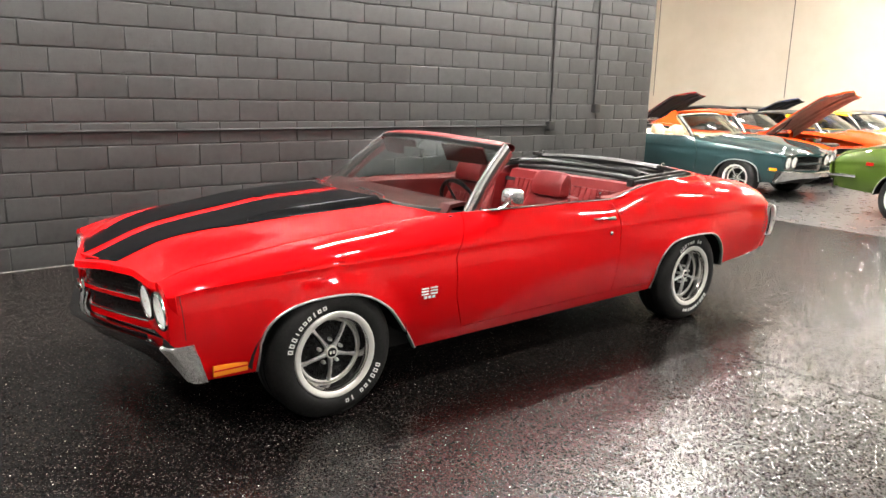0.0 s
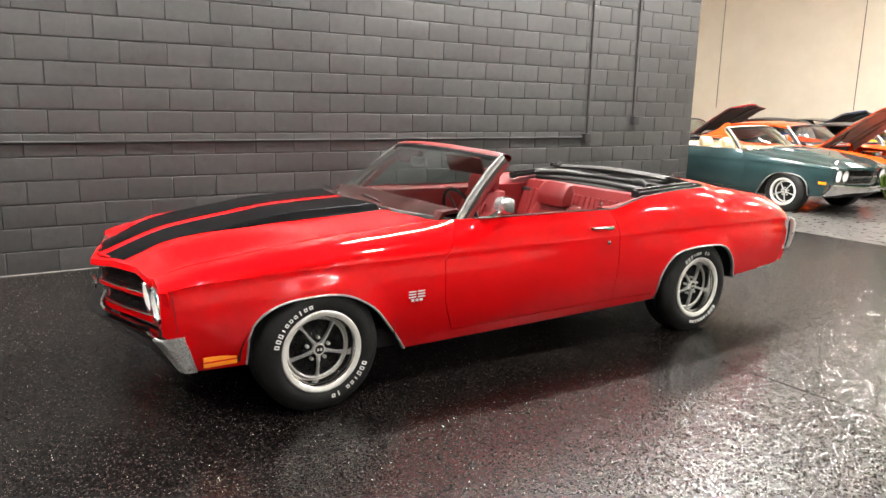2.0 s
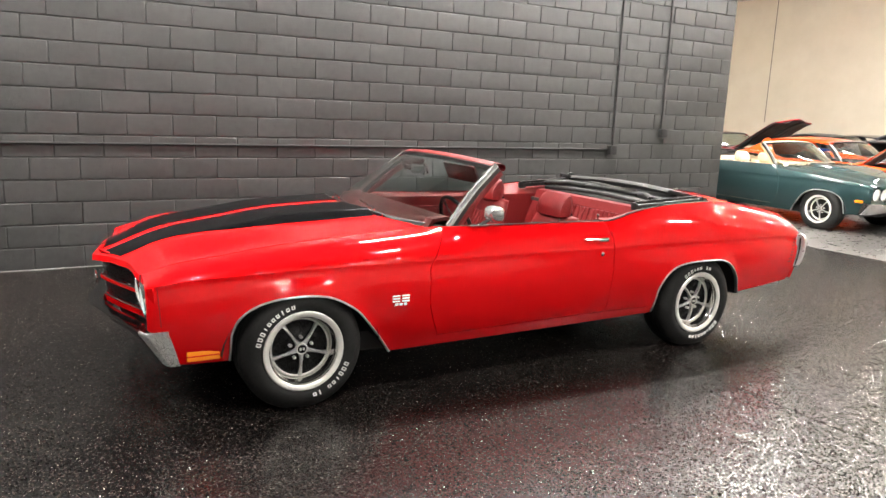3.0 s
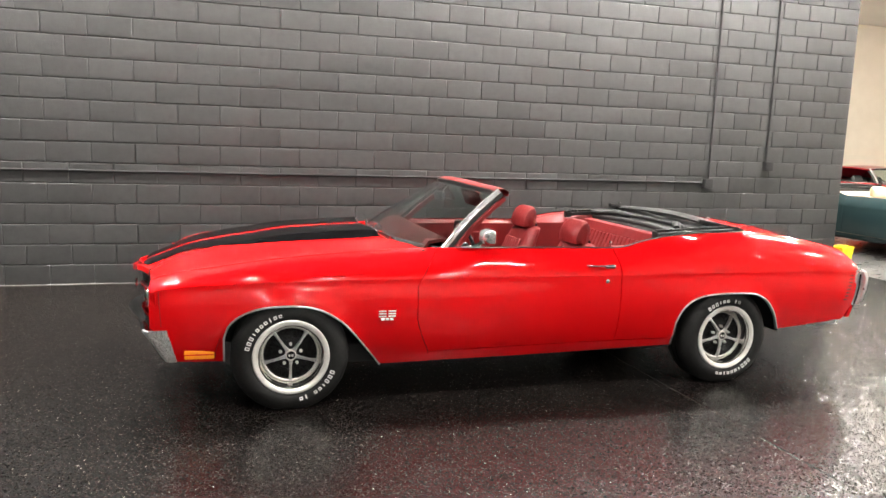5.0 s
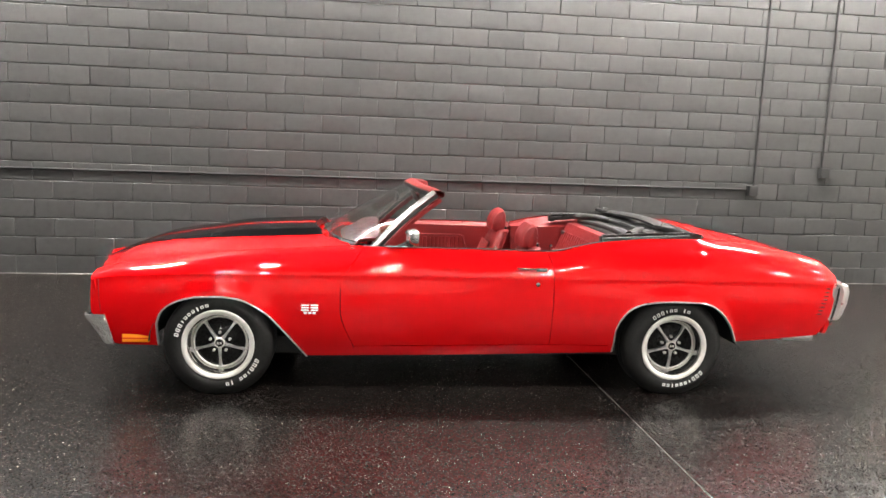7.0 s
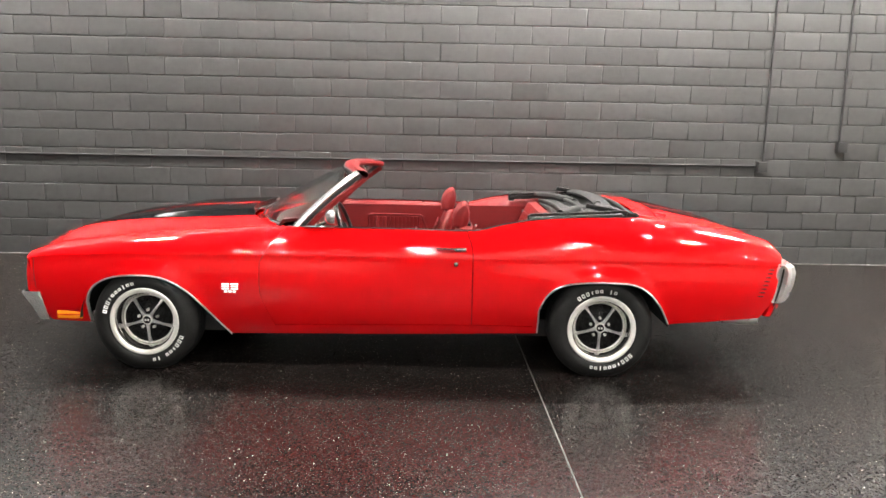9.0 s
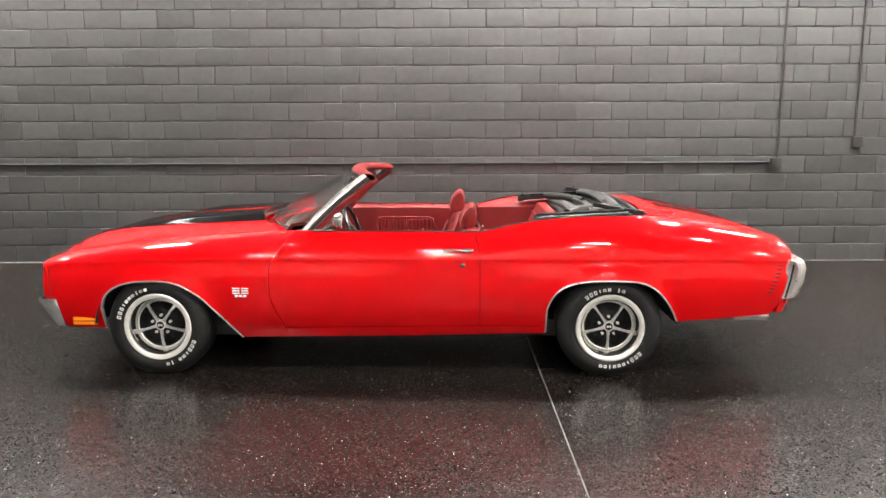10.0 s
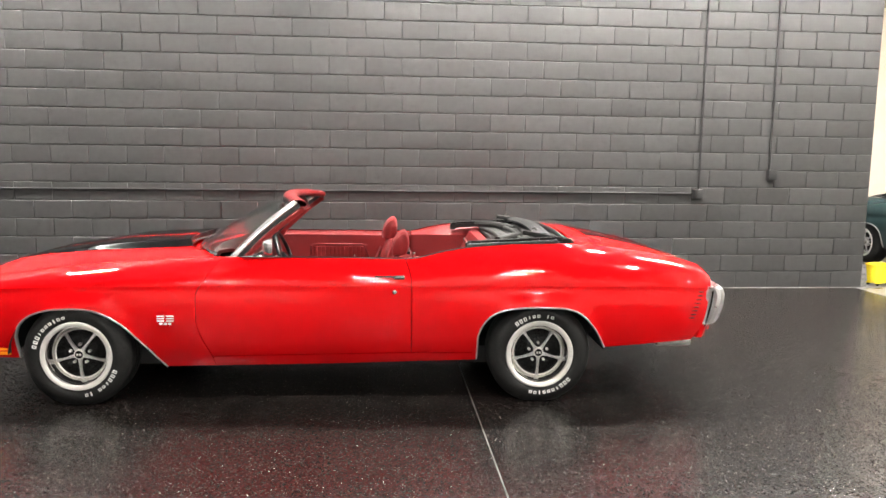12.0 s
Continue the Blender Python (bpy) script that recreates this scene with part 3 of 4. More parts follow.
        part("hood_prop", tube([(0.45, 0.6, 0.86), (0.2, 0.62, 1.05), (0.1, 0.62, 1.2)], 0.012, 8), BLACK_METAL, car)
    if stripes:
        for sign in (-1, 1):
            inner, outer_f, outer_b = 0.050, 0.300, 0.428
            rows = []
            for i in range(60):
                u = i / 59
                row = []
                for k in range(21):
                    v = k / 20
                    # the outer edge widens from the nose to the bulge's flank
                    e = outer_f + (outer_b - outer_f) * ease(u / 0.42)
                    y = inner + (e - inner) * v
                    x = HOOD_FRONT(y) + 0.020 + (HOOD_BACK(y) - HOOD_FRONT(y) - 0.022) * u
                    row.append((x, sign * y, hood_z(x, y) + 0.0035))
                rows.append(row)
            part("hood_stripe", thicken(grid(rows), 0.0015), STRIPE, hood, "black painted stripe")
            rows = [[(x, sign * y, deck_z(x, y) + 0.0025) for y in steps(0.085, 0.36, 10)] for x in steps(3.272, 4.0, 24)]
            part("deck_stripe", thicken(grid(rows), 0.0015), STRIPE, car, "black painted stripe")
    # filler panel behind the well, then the deck lid behind a narrow gap
    deck_ys = [-0.686, -0.66, -0.6, -0.5, -0.4, -0.25, 0, 0.25, 0.4, 0.5, 0.6, 0.66, 0.686]
    gap = lambda y: 3.262 - 0.05 * abs(y) ** 2
    rows = [[(3.115 + (gap(y) - 3.115) * t, y, deck_z(3.115 + (gap(y) - 3.115) * t, y)) for y in deck_ys] for t in steps(0, 1, 5)]
    part("deck_filler", thicken(grid(rows), 0.008), paint, car)
    rows = [[(gap(y) + 0.007 + (4.013 - gap(y)) * t, y, deck_z(gap(y) + 0.007 + (4.013 - gap(y)) * t, y)) for y in deck_ys] for t in steps(0, 1, 24)]
    rows.append([(4.04, y, 0.74) for y in deck_ys])
    deck = part("trunk_lid", thicken(grid(rows), 0.008), paint, car)
    # nose: lamp panels, grille, bars
    def front(y, z):
        a = abs(y)
        if a < 0.45:
            x = -0.885 + 0.155 * (a / 0.45) ** 1.25
        else:
            x = -0.73 - 0.008 * ease((a - 0.80) / 0.02) + 0.030 * max(0, (a - 0.83) / 0.036) ** 2
        return x + (0.69 - z) * 0.12

    brow = [upper(-0.735, t) for t in steps(0, 1, 10)]
    brow_z = smooth_curve(*sorted((y, z) for y, z in brow))
    for sign in (-1, 1):
        rows = []
        for y in [0.452, 0.50, 0.55, 0.60, 0.65, 0.70, 0.75, 0.78, 0.795, 0.81, 0.825, 0.835, 0.845, 0.853, 0.860, 0.866]:
            top = brow_z(y) if y > 0.722 else HOOD_MID(-0.75) - 0.052 + (y - 0.45) * 0.05
            rows.append([(front(y, z) + max(0, -0.733 - front(y, z)) * ease((z - top + 0.035) / 0.035) ** 2, sign * y, z) for z in steps(0.455, top, 16)])
        panel = part("headlamp_panel", thicken(grid(rows), 0.012), paint, car)
        for y in (0.545, 0.735):
            p = pose(front(y, 0.605) - 0.006, sign * y, 0.606, 0, -7, 0)
            bezel = lathe([(0.072, 0.01), (0.088, 0.008), (0.091, -0.006), (0.088, -0.016), (0.080, -0.016), (0.074, -0.006), (0.072, 0.01)], 36, "x")
            lamp = part("headlight", bezel, CHROME, car, "round sealed-beam headlamp with chrome bezel", p)
            part("reflector", lathe([(0.074, -0.004), (0.05, 0.004), (0.0, 0.006)], 32, "x"), REFLECTOR, lamp)
            lens = part("lens", lathe([(0.076, -0.006), (0.065, -0.014), (0.04, -0.021), (0.0, -0.024)], 32, "x"), LENS, lamp)
            lens.visible_shadow = False
        # upper and lower grille half
        for z0, z1 in ((0.588, 0.700), (0.478, 0.566)):
            rows = [[(front(y, z) + 0.035, sign * y, z) for z in (z0, z1)] for y in steps(0.004, 0.448, 10)]
            g = part("grille", thicken(grid(rows), 0.004), BLACK_METAL, car, "black grille with fine horizontal bars")
            for k in range(6):
                z = z0 + (z1 - z0) * (k + 0.7) / 6.4
                bm = tube([(front(y, z) + 0.016, sign * y, z) for y in steps(0.006, 0.445, 8)], 0.0035, 6)
                part("grille_bar", bm, BLACK_METAL, g)
            edge = [Vector((front(y, z) + 0.004, sign * y, z)) for y, z in [(q, z1) for q in steps(0.004, 0.447, 8)] + [(0.447, z0)] + [(q, z0) for q in steps(0.447, 0.004, 8)[1:]]]
            part("grille_surround", tube(edge, 0.005, 6), CHROME, g, "thin bright grille surround")
        bm = thicken(grid([[(front(y, z) - 0.004, sign * y, z) for z in (0.568, 0.586)] for y in steps(0, 0.45, 10)]), 0.02)
        part("grille_bar_painted", bm, paint, car)
        bm = thicken(grid([[(front(y, z) + 0.002, sign * y, z) for z in (0.44, 0.476)] for y in steps(0, 0.46, 10)]), 0.02)
        part("lower_filler", bm, paint, car)
        bm = thicken(grid([[(front(y, z) + 0.01, sign * y, z) for z in (0.70, 0.735)] for y in steps(0, 0.46, 10)]), 0.01)
        part("upper_filler", bm, paint, car)
    if fine:
        bm = bmesh.new()
        for s in (-1, 1):
            tube([(-0.90, s * 0.026 + 0.018 * math.cos(q), 0.577 + 0.024 * math.sin(q)) for q in steps(0.4, 5.8, 12)], 0.006, 6, bm)
        part("grille_emblem", bm, CHROME, car, "chrome emblem in the grille")
    # front bumper
    rows = []
    plan = [(-0.648, 0.886), (-0.660, 0.894), (-0.700, 0.895), (-0.725, 0.895), (-0.745, 0.893), (-0.762, 0.88), (-0.775, 0.84), (-0.80, 0.72), (-0.835, 0.5), (-0.885, 0.3), (-0.935, 0.12), (-0.95, 0.0)]
    full = [(x, -y) for x, y in plan] + [(x, y) for x, y in reversed(plan[:-1])]
    for x, y in full:
        t = ease((abs(y) - 0.3) / 0.5)
        top, low = 0.455 + 0.030 * t, 0.345 - 0.038 * t
        lean = 0.10 + 0.008 * t
        inx = 0.07 * (1 - ease((abs(y) - 0.7) / 0.15)) + 0.010
        row = []
        for dx, z in ((inx, top - 0.01), (0.012, top), (0.003, top - 0.003), (0.0, top - 0.012), (lean * 0.3, top - (top - low) * 0.33), (lean * 0.92, low + 0.012), (lean, low), (lean + 0.008, low + 0.004), (lean * 0.4 + 0.02, top - (top - low) * 0.33), (inx - 0.004, top - 0.02)):
            row.append((min(x + dx, -0.645 + (0.485 - z) * 0.28), y, z))
        rows.append(row)
    mid = [k for k, (x, y) in enumerate(full) if abs(y) <= 0.845]
    bumper = part("front_bumper", grid([rows[k] for k in mid], close_v=True), DARK_CHROME if fine else CHROME, car, "dark front bumper with pitted chrome ends" if fine else "chrome front bumper")
    for ends in (rows[: mid[0] + 1], rows[mid[-1]:]):
        part("bumper_end", grid(ends, close_v=True), DULL_CHROME if fine else CHROME, bumper, "pitted chrome bumper corner")
    part("valance", thicken(grid([[(x + 0.16, y * 0.86, 0.40), (x + 0.2, y * 0.86, 0.27)] for x, y in full[4:-4]]), 0.01), UNDERBODY, car)
    # tail: panel and wrap-round bumper
    plan = [(3.962, 0.76), (3.957, 0.845), (3.968, 0.872), (3.992, 0.872), (4.035, 0.83), (4.065, 0.7), (4.085, 0.4), (4.09, 0.0)]
    full = [(x, -y) for x, y in plan] + [(x, y) for x, y in reversed(plan[:-1])]
    rows = [[(x + (z - 0.49) * 0.21 + d, y * k, z) for z, d, k in ((0.49, -0.03, 0.985), (0.495, -0.005, 1), (0.53, 0.008, 1.004), (0.60, 0.016, 1.006), (0.68, 0.008, 1.004), (0.72, -0.012, 0.997), (0.735, -0.04, 0.985), (0.70, -0.05, 0.975), (0.53, -0.05, 0.975))] for x, y in full]
    part("rear_bumper", grid(rows, close_v=True), tail, car, "wrap-round rear bumper")
    if fine:
        for sign in (-1, 1):
            seam = [Vector((3.955 + (z - 0.49) * 0.21, sign * (skin_y(3.94, z) + 0.001), z)) for z in steps(0.47, 0.735, 8)]
            part("bumper_seam", tube(seam, 0.006, 6), UNDERBODY, car, "dark gap ahead of the rear bumper")
    part("tail_panel", box((0.05, 1.60, 0.30), (3.985, 0, 0.585), 0.02), paint, car)
    rows = [[(x - 0.06, y * 0.97, 0.40), (x - 0.03, y * 0.98, 0.50)] for x, y in full]
    part("rear_valance", thicken(grid(rows), 0.01), paint, car)
    if fine:
        for sign in (-1, 1):
            lamp = part("marker_lamp", box((0.158, 0.012, 0.05), (-0.481, sign * (skin_y(-0.48, 0.335) + 0.002), 0.333), 0.004), AMBER, car, "amber side marker lamp")
            part("marker_bar", box((0.156, 0.006, 0.007), (-0.481, sign * (skin_y(-0.48, 0.335) + 0.007), 0.333), 0.002), paint, lamp)
            seam = [(-0.686 + 0.012 * q, sign * (skin_y(-0.68, 0.69 - 0.19 * q) + 0.0006), 0.69 - 0.19 * q) for q in steps(0, 1, 6)]
            part("fender_seam", tube(seam, 0.0018, 6), UNDERBODY, car, "dark seam at the front of the fender")
            # louvre slots ahead of the tail
            for k in range(8):
                z = 0.70 - k * 0.0235
                x = 3.915 - k * 0.009
                part("louvre", box((0.042, 0.006, 0.008), (x, sign * (skin_y(x, z) + 0.0005), z), 0.003, 1), UNDERBODY, car)
            # fender emblem: two stacked bright marks over a small plate
            bm = bmesh.new()
            y = sign * (skin_y(0.55, 0.54) + 0.003)
            for s in (-1, 1):
                for dx, dz, sx, sz in ((0, 0.015, 0.046, 0.008), (0, 0.0, 0.046, 0.008), (0, -0.015, 0.046, 0.008)):
                    box((sx, 0.006, sz), (0.553 + s * 0.028 + dx, y, 0.548 + dz), 0.002, 1, bm)
            part("fender_emblem", bm, EMBLEM, car, "small chrome fender emblem")
            bm = bmesh.new()
            for k in range(3):
                box((0.02, 0.005, 0.014), (0.553 + (k - 1) * 0.026, y, 0.516), 0.002, 1, bm)
            part("emblem_plate", bm, EMBLEM, car)
        part("exhaust_tip", lathe([(0.026, 0.0), (0.03, 0.0), (0.03, -0.22), (0.026, -0.22)], 20, "x"), TRIM_BRIGHT, car, m=pose(3.90, -0.74, 0.352))
        part("exhaust_tip", lathe([(0.026, 0.0), (0.03, 0.0), (0.03, -0.22), (0.026, -0.22)], 20, "x"), TRIM_BRIGHT, car, m=pose(3.90, 0.74, 0.352))
    # underside, floor and firewall
    part("underbody", box((3.2, 1.5, 0.12), (1.5, 0, 0.27), 0.02), UNDERBODY, car)
    part("frame_front", box((0.9, 0.9, 0.2), (-0.1, 0, 0.38), 0.02), UNDERBODY, car)
    part("axle", lathe([(0.05, -0.8), (0.05, 0.8)], 12), UNDERBODY, car, m=pose(2.845, 0, 0.31))
    part("trunk_floor", box((1.1, 1.2, 0.1), (3.4, 0, 0.42), 0.02), UNDERBODY, car)
    part("floor_carpet", box((1.75, 1.5, 0.03), (1.6, 0, 0.345), 0.01), carpet, car)
    part("firewall", box((0.03, 1.56, 0.55), (0.80, 0, 0.62), 0.005), UNDERBODY, car)
    # cowl
    rows = [[(HOOD_BACK(abs(y)) + (max(GLASS_FOOT(min(abs(y), 0.74)), HOOD_BACK(abs(y)) + 0.02) + 0.03 - HOOD_BACK(abs(y))) * t, y, Z_TOP(HOOD_BACK(abs(y))) + (hood_z(0.5, y) - BULGE(0.5) * ease((0.425 - abs(y)) / 0.048) - Z_TOP(0.5)) * 0.9 - 0.02 + 0.008 * t) for t in (0, 0.5, 1)] for y in steps(-0.80, 0.80, 24)]
    part("cowl", thicken(grid(rows), 0.01), paint, car)
    # windshield
    def pane_point(u, v, lift=0.0):
        yb, yt = 0.74 * u, 0.625 * u
        foot = Vector((GLASS_FOOT(abs(yb)), yb, 0.948 - 0.045 * abs(u) ** 2))
        head = Vector((GLASS_HEAD(abs(yt)), yt, 1.272 - 0.034 * abs(u) ** 2))
        p = foot.lerp(head, v)
        bow = 0.02 * math.sin(math.pi * v)
        return p + Vector((-bow * 0.6, 0, bow * 0.5 + lift))

    rows = [[pane_point(u, v) for v in steps(0.0, 1.0, 8)] for u in steps(-1, 1, 24)]
    pane = part("windshield", thicken(grid(rows), 0.004), GLASS, car, "clear raked windshield glass")
    pane.visible_shadow = False
    for sign in (-1, 1):
        path = [pane_point(sign, v) + Vector((0.004, sign * 0.012, 0.0)) for v in steps(-0.02, 1.03, 10)]
        d = (path[-1] - path[0]).normalized()
        o = Vector((0, sign, 0))
        n_ = d.cross(o) * sign
        bm = sweep(path, ((-0.012, 0.018), (0.008, 0.018), (0.014, 0.01), (0.016, -0.012), (0.010, -0.018), (-0.012, -0.018)), lambda i: (o, n_))
        pillar = part("windshield_pillar", bm, PILLAR, car, "polished windshield pillar trim")
        bm = sweep(path, ((-0.012, -0.019), (0.008, -0.019), (0.010, -0.026), (0.008, -0.042), (-0.012, -0.042)), lambda i: (o, n_))
        part("pillar_seal", bm, TRIM_RUBBER, pillar, "black rubber seal")
        path = [p + n_ * -0.058 - o * 0.012 for p in path]
        bm = sweep(path, ((-0.02, 0.012), (0.014, 0.012), (0.018, 0.0), (0.012, -0.022), (-0.016, -0.022)), lambda i: (o, n_))
        part("pillar_trim", bm, interior, car, "padded inner pillar trim")
    path = [pane_point(u, 1.0) for u in steps(-1.02, 1.02, 24)]
    bm = sweep(path, ((-0.010, -0.012), (-0.014, 0.010), (0.015, 0.022), (0.05, 0.022), (0.078, 0.008), (0.082, -0.012), (0.07, -0.026), (0.03, -0.026)), lambda i: (Vector((1, 0, 0)), Vector((0, 0, 1))))
    head = part("header_bar", bm, interior, car, "windshield header bar")
    bm = sweep([p + Vector((-0.014, 0, -0.010)) for p in path], ((-0.008, -0.016), (-0.008, 0.014), (0.002, 0.018), (0.006, -0.016)), lambda i: (Vector((1, 0, 0)), Vector((0, 0, 1))))
    part("header_moulding", bm, TRIM_RUBBER, head)
    path = [pane_point(u, 0.0) + Vector((-0.012, 0, -0.004)) for u in steps(-1.0, 1.0, 24)]
    bm = sweep(path, ((-0.012, -0.006), (-0.008, 0.008), (0.006, 0.010), (0.012, -0.006)), lambda i: (Vector((1, 0, 0)), Vector((0, 0, 1))))
    part("glass_foot_trim", bm, CHROME, car, "bright windshield base trim")
    if fine:
        for s in (-1, 1):
            p0 = Vector((1.245, s * 0.36, 1.232))
            bm = box((0.014, 0.40, 0.115), (1.232, s * 0.345, 1.178), 0.006, 2, turn=Matrix.Rotation(radians(-24), 4, "Y"))
            part("sun_visor", bm, VINYL_DARK, head, "dark red folded sun visor")
        bm = box((0.022, 0.20, 0.062), (1.10, 0.0, 1.165), 0.01, 3)
        tube([(1.11, 0, 1.18), (1.15, 0, 1.225), (1.19, 0, 1.262)], 0.006, 8, bm)
        mir = part("rear_view_mirror", bm, BLACK_METAL, car, "black rear-view mirror")
        part("mirror_face", box((0.004, 0.185, 0.05), (1.113, 0, 1.165), 0.001), SILVER, mir)
        for y0 in (-0.42, 0.18):
            bm = tube([(0.60, y0, 0.965), (0.615, y0 + 0.05, 0.972), (0.66, y0 + 0.36, 0.975)], 0.005, 6)
            box((0.012, 0.36, 0.006), (0.645, y0 + 0.23, 0.968), bm=bm, turn=Matrix.Rotation(radians(-6), 4, "Z"))
            part("wiper", bm, CHROME, car, "chrome windshield wiper")
        # door mirror
        bm = tube([(1.07, -0.850, 0.918), (1.10, -0.852, 0.930), (1.15, -0.852, 0.955)], 0.011, 8)
        box((0.13, 0.03, 0.012), (1.07, -0.846, 0.920), 0.005, 2, bm)
        mir = part("door_mirror", bm, CHROME, car, "chrome door mirror")
        bm = bmesh.new()
        outline = [(0.068 * (abs(math.cos(q)) ** 0.55) * (1 if math.cos(q) >= 0 else -1), 0.048 * (abs(math.sin(q)) ** 0.55) * (1 if math.sin(q) >= 0 else -1)) for q in [2 * math.pi * k / 32 for k in range(32)]]
        grid([[(dx, a * k, b * k) for a, b in outline] for dx, k in ((-0.045, 0.01), (-0.042, 0.5), (-0.03, 0.8), (-0.008, 0.97), (0.012, 1.0), (0.016, 0.97), (0.010, 0.93))], bm, close_v=True)
        part("mirror_shell", bm, PILLAR, mir, m=pose(1.174, -0.852, 0.982, 0, 0, 10))
        bm = grid([[(dx, a * k, b * k) for a, b in outline] for dx, k in ((0.010, 0.94), (0.011, 0.9), (0.0112, 0.01))], close_v=True)
        part("mirror_face", bm, SILVER, mir, m=pose(1.174, -0.852, 0.982, 0, 0, 10))
    # dashboard and steering wheel
    rows = [[(x, y, z) for x, z in ((0.70 + 0.20 * abs(y) ** 2, 0.915 - 0.03 * abs(y)), (0.84, 0.944), (0.92, 0.954), (0.965, 0.948), (0.985, 0.925), (0.975, 0.87), (0.95, 0.70), (0.88, 0.60))] for y in steps(-0.72, 0.72, 12)]
    dash = part("dashboard", thicken(grid(rows), 0.02), VINYL_DARK if interior == VINYL else interior, car, "dark red padded dashboard")
    if fine:
        bm = bmesh.new()
        for y in (-0.5, -0.36, -0.22):
            me_ring = lathe([(0.055, 0.0), (0.062, -0.004), (0.062, 0.012), (0.055, 0.012)], 24, "x")
            bmesh.ops.translate(me_ring, verts=me_ring.verts, vec=(0.975, y, 0.80))
            part("gauge_ring", me_ring, CHROME, dash)
        part("gauge_panel", box((0.01, 0.56, 0.13), (0.968, -0.36, 0.80), 0.004), BLACK_METAL, dash)
        col = Matrix.Translation((1.20, -0.37, 0.850)) @ Matrix.Rotation(radians(69), 4, "Y")
        rim = [(0.185 * math.cos(q), 0.185 * math.sin(q), 0) for q in [2 * math.pi * k / 40 for k in range(40)]]
        sw = part("steering_wheel", tube(rim, 0.013, 10, closed=True), BLACK_METAL, car, "black-rimmed steering wheel", col)
        for a in (20, 160, 270):
            q = radians(a)
            part("steering_spoke", box((0.15, 0.024, 0.006), (0.1 * math.cos(q), 0.1 * math.sin(q), -0.012), 0.002, 1, turn=Matrix.Rotation(q, 4, "Z")), CHROME, sw, "chrome spoke")
        part("horn_hub", lathe([(0.0, 0.012), (0.035, 0.008), (0.045, -0.01), (0.045, -0.04)], 24, "z"), BLACK_METAL, sw)
        part("steering_column", lathe([(0.035, 0.0), (0.035, -0.4)], 16, "z"), VINYL_DARK, sw)
    # seats
    for y, back, drop in ((-0.36, 0.045, -0.03), (0.38, -0.035, 0.0)):
        seat = part("front_seat", box((0.5, 0.56, 0.2), (1.62, y, 0.50), 0.06, 4), interior, car, "vinyl bucket seat with headrest", pose(back, 0, drop))
        rows = []
        for k in range(9):
            v = k / 8
            x = 1.80 + 0.17 * v
            z = 0.50 + 0.41 * v
            hw = 0.27 - 0.05 * v ** 3
            d = 0.075 - 0.025 * v
            rows.append([(x - d * math.cos(q) * 1.0, y + hw * (abs(math.sin(q)) ** 0.6) * (1 if math.sin(q) >= 0 else -1), z) for q in [2 * math.pi * j / 28 for j in range(28)]])
        top = [(1.97, y, 0.925)] * 28
        rows.append([(a * 0.5 + 1.97 * 0.5, b * 0.55 + y * 0.45, 0.922) for a, b, _ in rows[-1]])
        rows.append(top)
        bm = grid(rows, close_v=True)
        part("backrest", bm, interior, seat)
        for k in range(7):
            part("pleat", box((0.012, 0.034, 0.26), (1.812, y + (k - 3) * 0.042, 0.70), 0.009, 3, turn=Matrix.Rotation(radians(22), 4, "Y")), interior, seat)
        lean = Matrix.Translation((1.945, y, 0.985)) @ Matrix.Rotation(radians(14), 4, "Y")
        rows = []
        for k in range(17):
            u = -1 + k / 8
            f = max(0.0, 1 - abs(u) ** 5) ** 0.4
            rows.append([lean @ Vector((px * (0.25 + 0.75 * f), u * 0.158, pz * (0.55 + 0.45 * f) - 0.02 * (1 - f))) for px, pz in ((-0.046, -0.085), (-0.060, -0.045), (-0.060, 0.0), (-0.046, 0.045), (-0.022, 0.078), (0.004, 0.088), (0.026, 0.072), (0.046, 0.03), (0.056, -0.02), (0.054, -0.065), (0.040, -0.088), (0.0, -0.092))])
        bm = grid(rows, close_v=True)
        bmesh.ops.holes_fill(bm, edges=[e for e in bm.edges if e.is_boundary], sides=0)
        part("headrest", bm, interior, seat, "rounded headrest")
        part("headrest_shell", box((0.03, 0.25, 0.05), (1.99, y, 0.915), 0.012), BLACK_METAL, seat)
        for s in (-0.06, 0.06):
            part("headrest_post", lathe([(0.006, 0), (0.006, 0.1)], 8, "z"), CHROME, seat, m=pose(1.955, y + s, 0.86))
    bench = part("rear_seat", box((0.48, 1.24, 0.2), (2.25, 0, 0.48), 0.06, 4), interior, car, "wide vinyl rear bench")
    rows = [[(2.40 + 0.16 * v - 0.02 * math.sin(v * 3), y, 0.52 + 0.42 * v) for v in steps(0, 1, 8)] + [(2.62, y, 0.945), (2.64, y, 0.90)] for y in steps(-0.64, 0.64, 24)]
    part("rear_backrest", thicken(grid(rows), 0.03), interior, bench)
    if fine:
        for k in range(20):
            y = -0.52 + k * 0.0547
            part("rear_pleat", box((0.012, 0.0535, 0.30), (2.462, y, 0.74), 0.011, 3, turn=Matrix.Rotation(radians(21), 4, "Y")), interior, bench)
    for sign in (-1, 1):
        rows = [[(x, sign * y, z) for y, z in ((Y_TOP(x) - 0.006, Z_TOP(x) - 0.006), (Y_TOP(x) - 0.07, Z_TOP(x) - 0.012), (0.67, 0.9), (0.64, 0.5))] for x in steps(2.08, 3.1, 14)]
        part("quarter_trim", thicken(grid(rows), 0.006), interior, car)
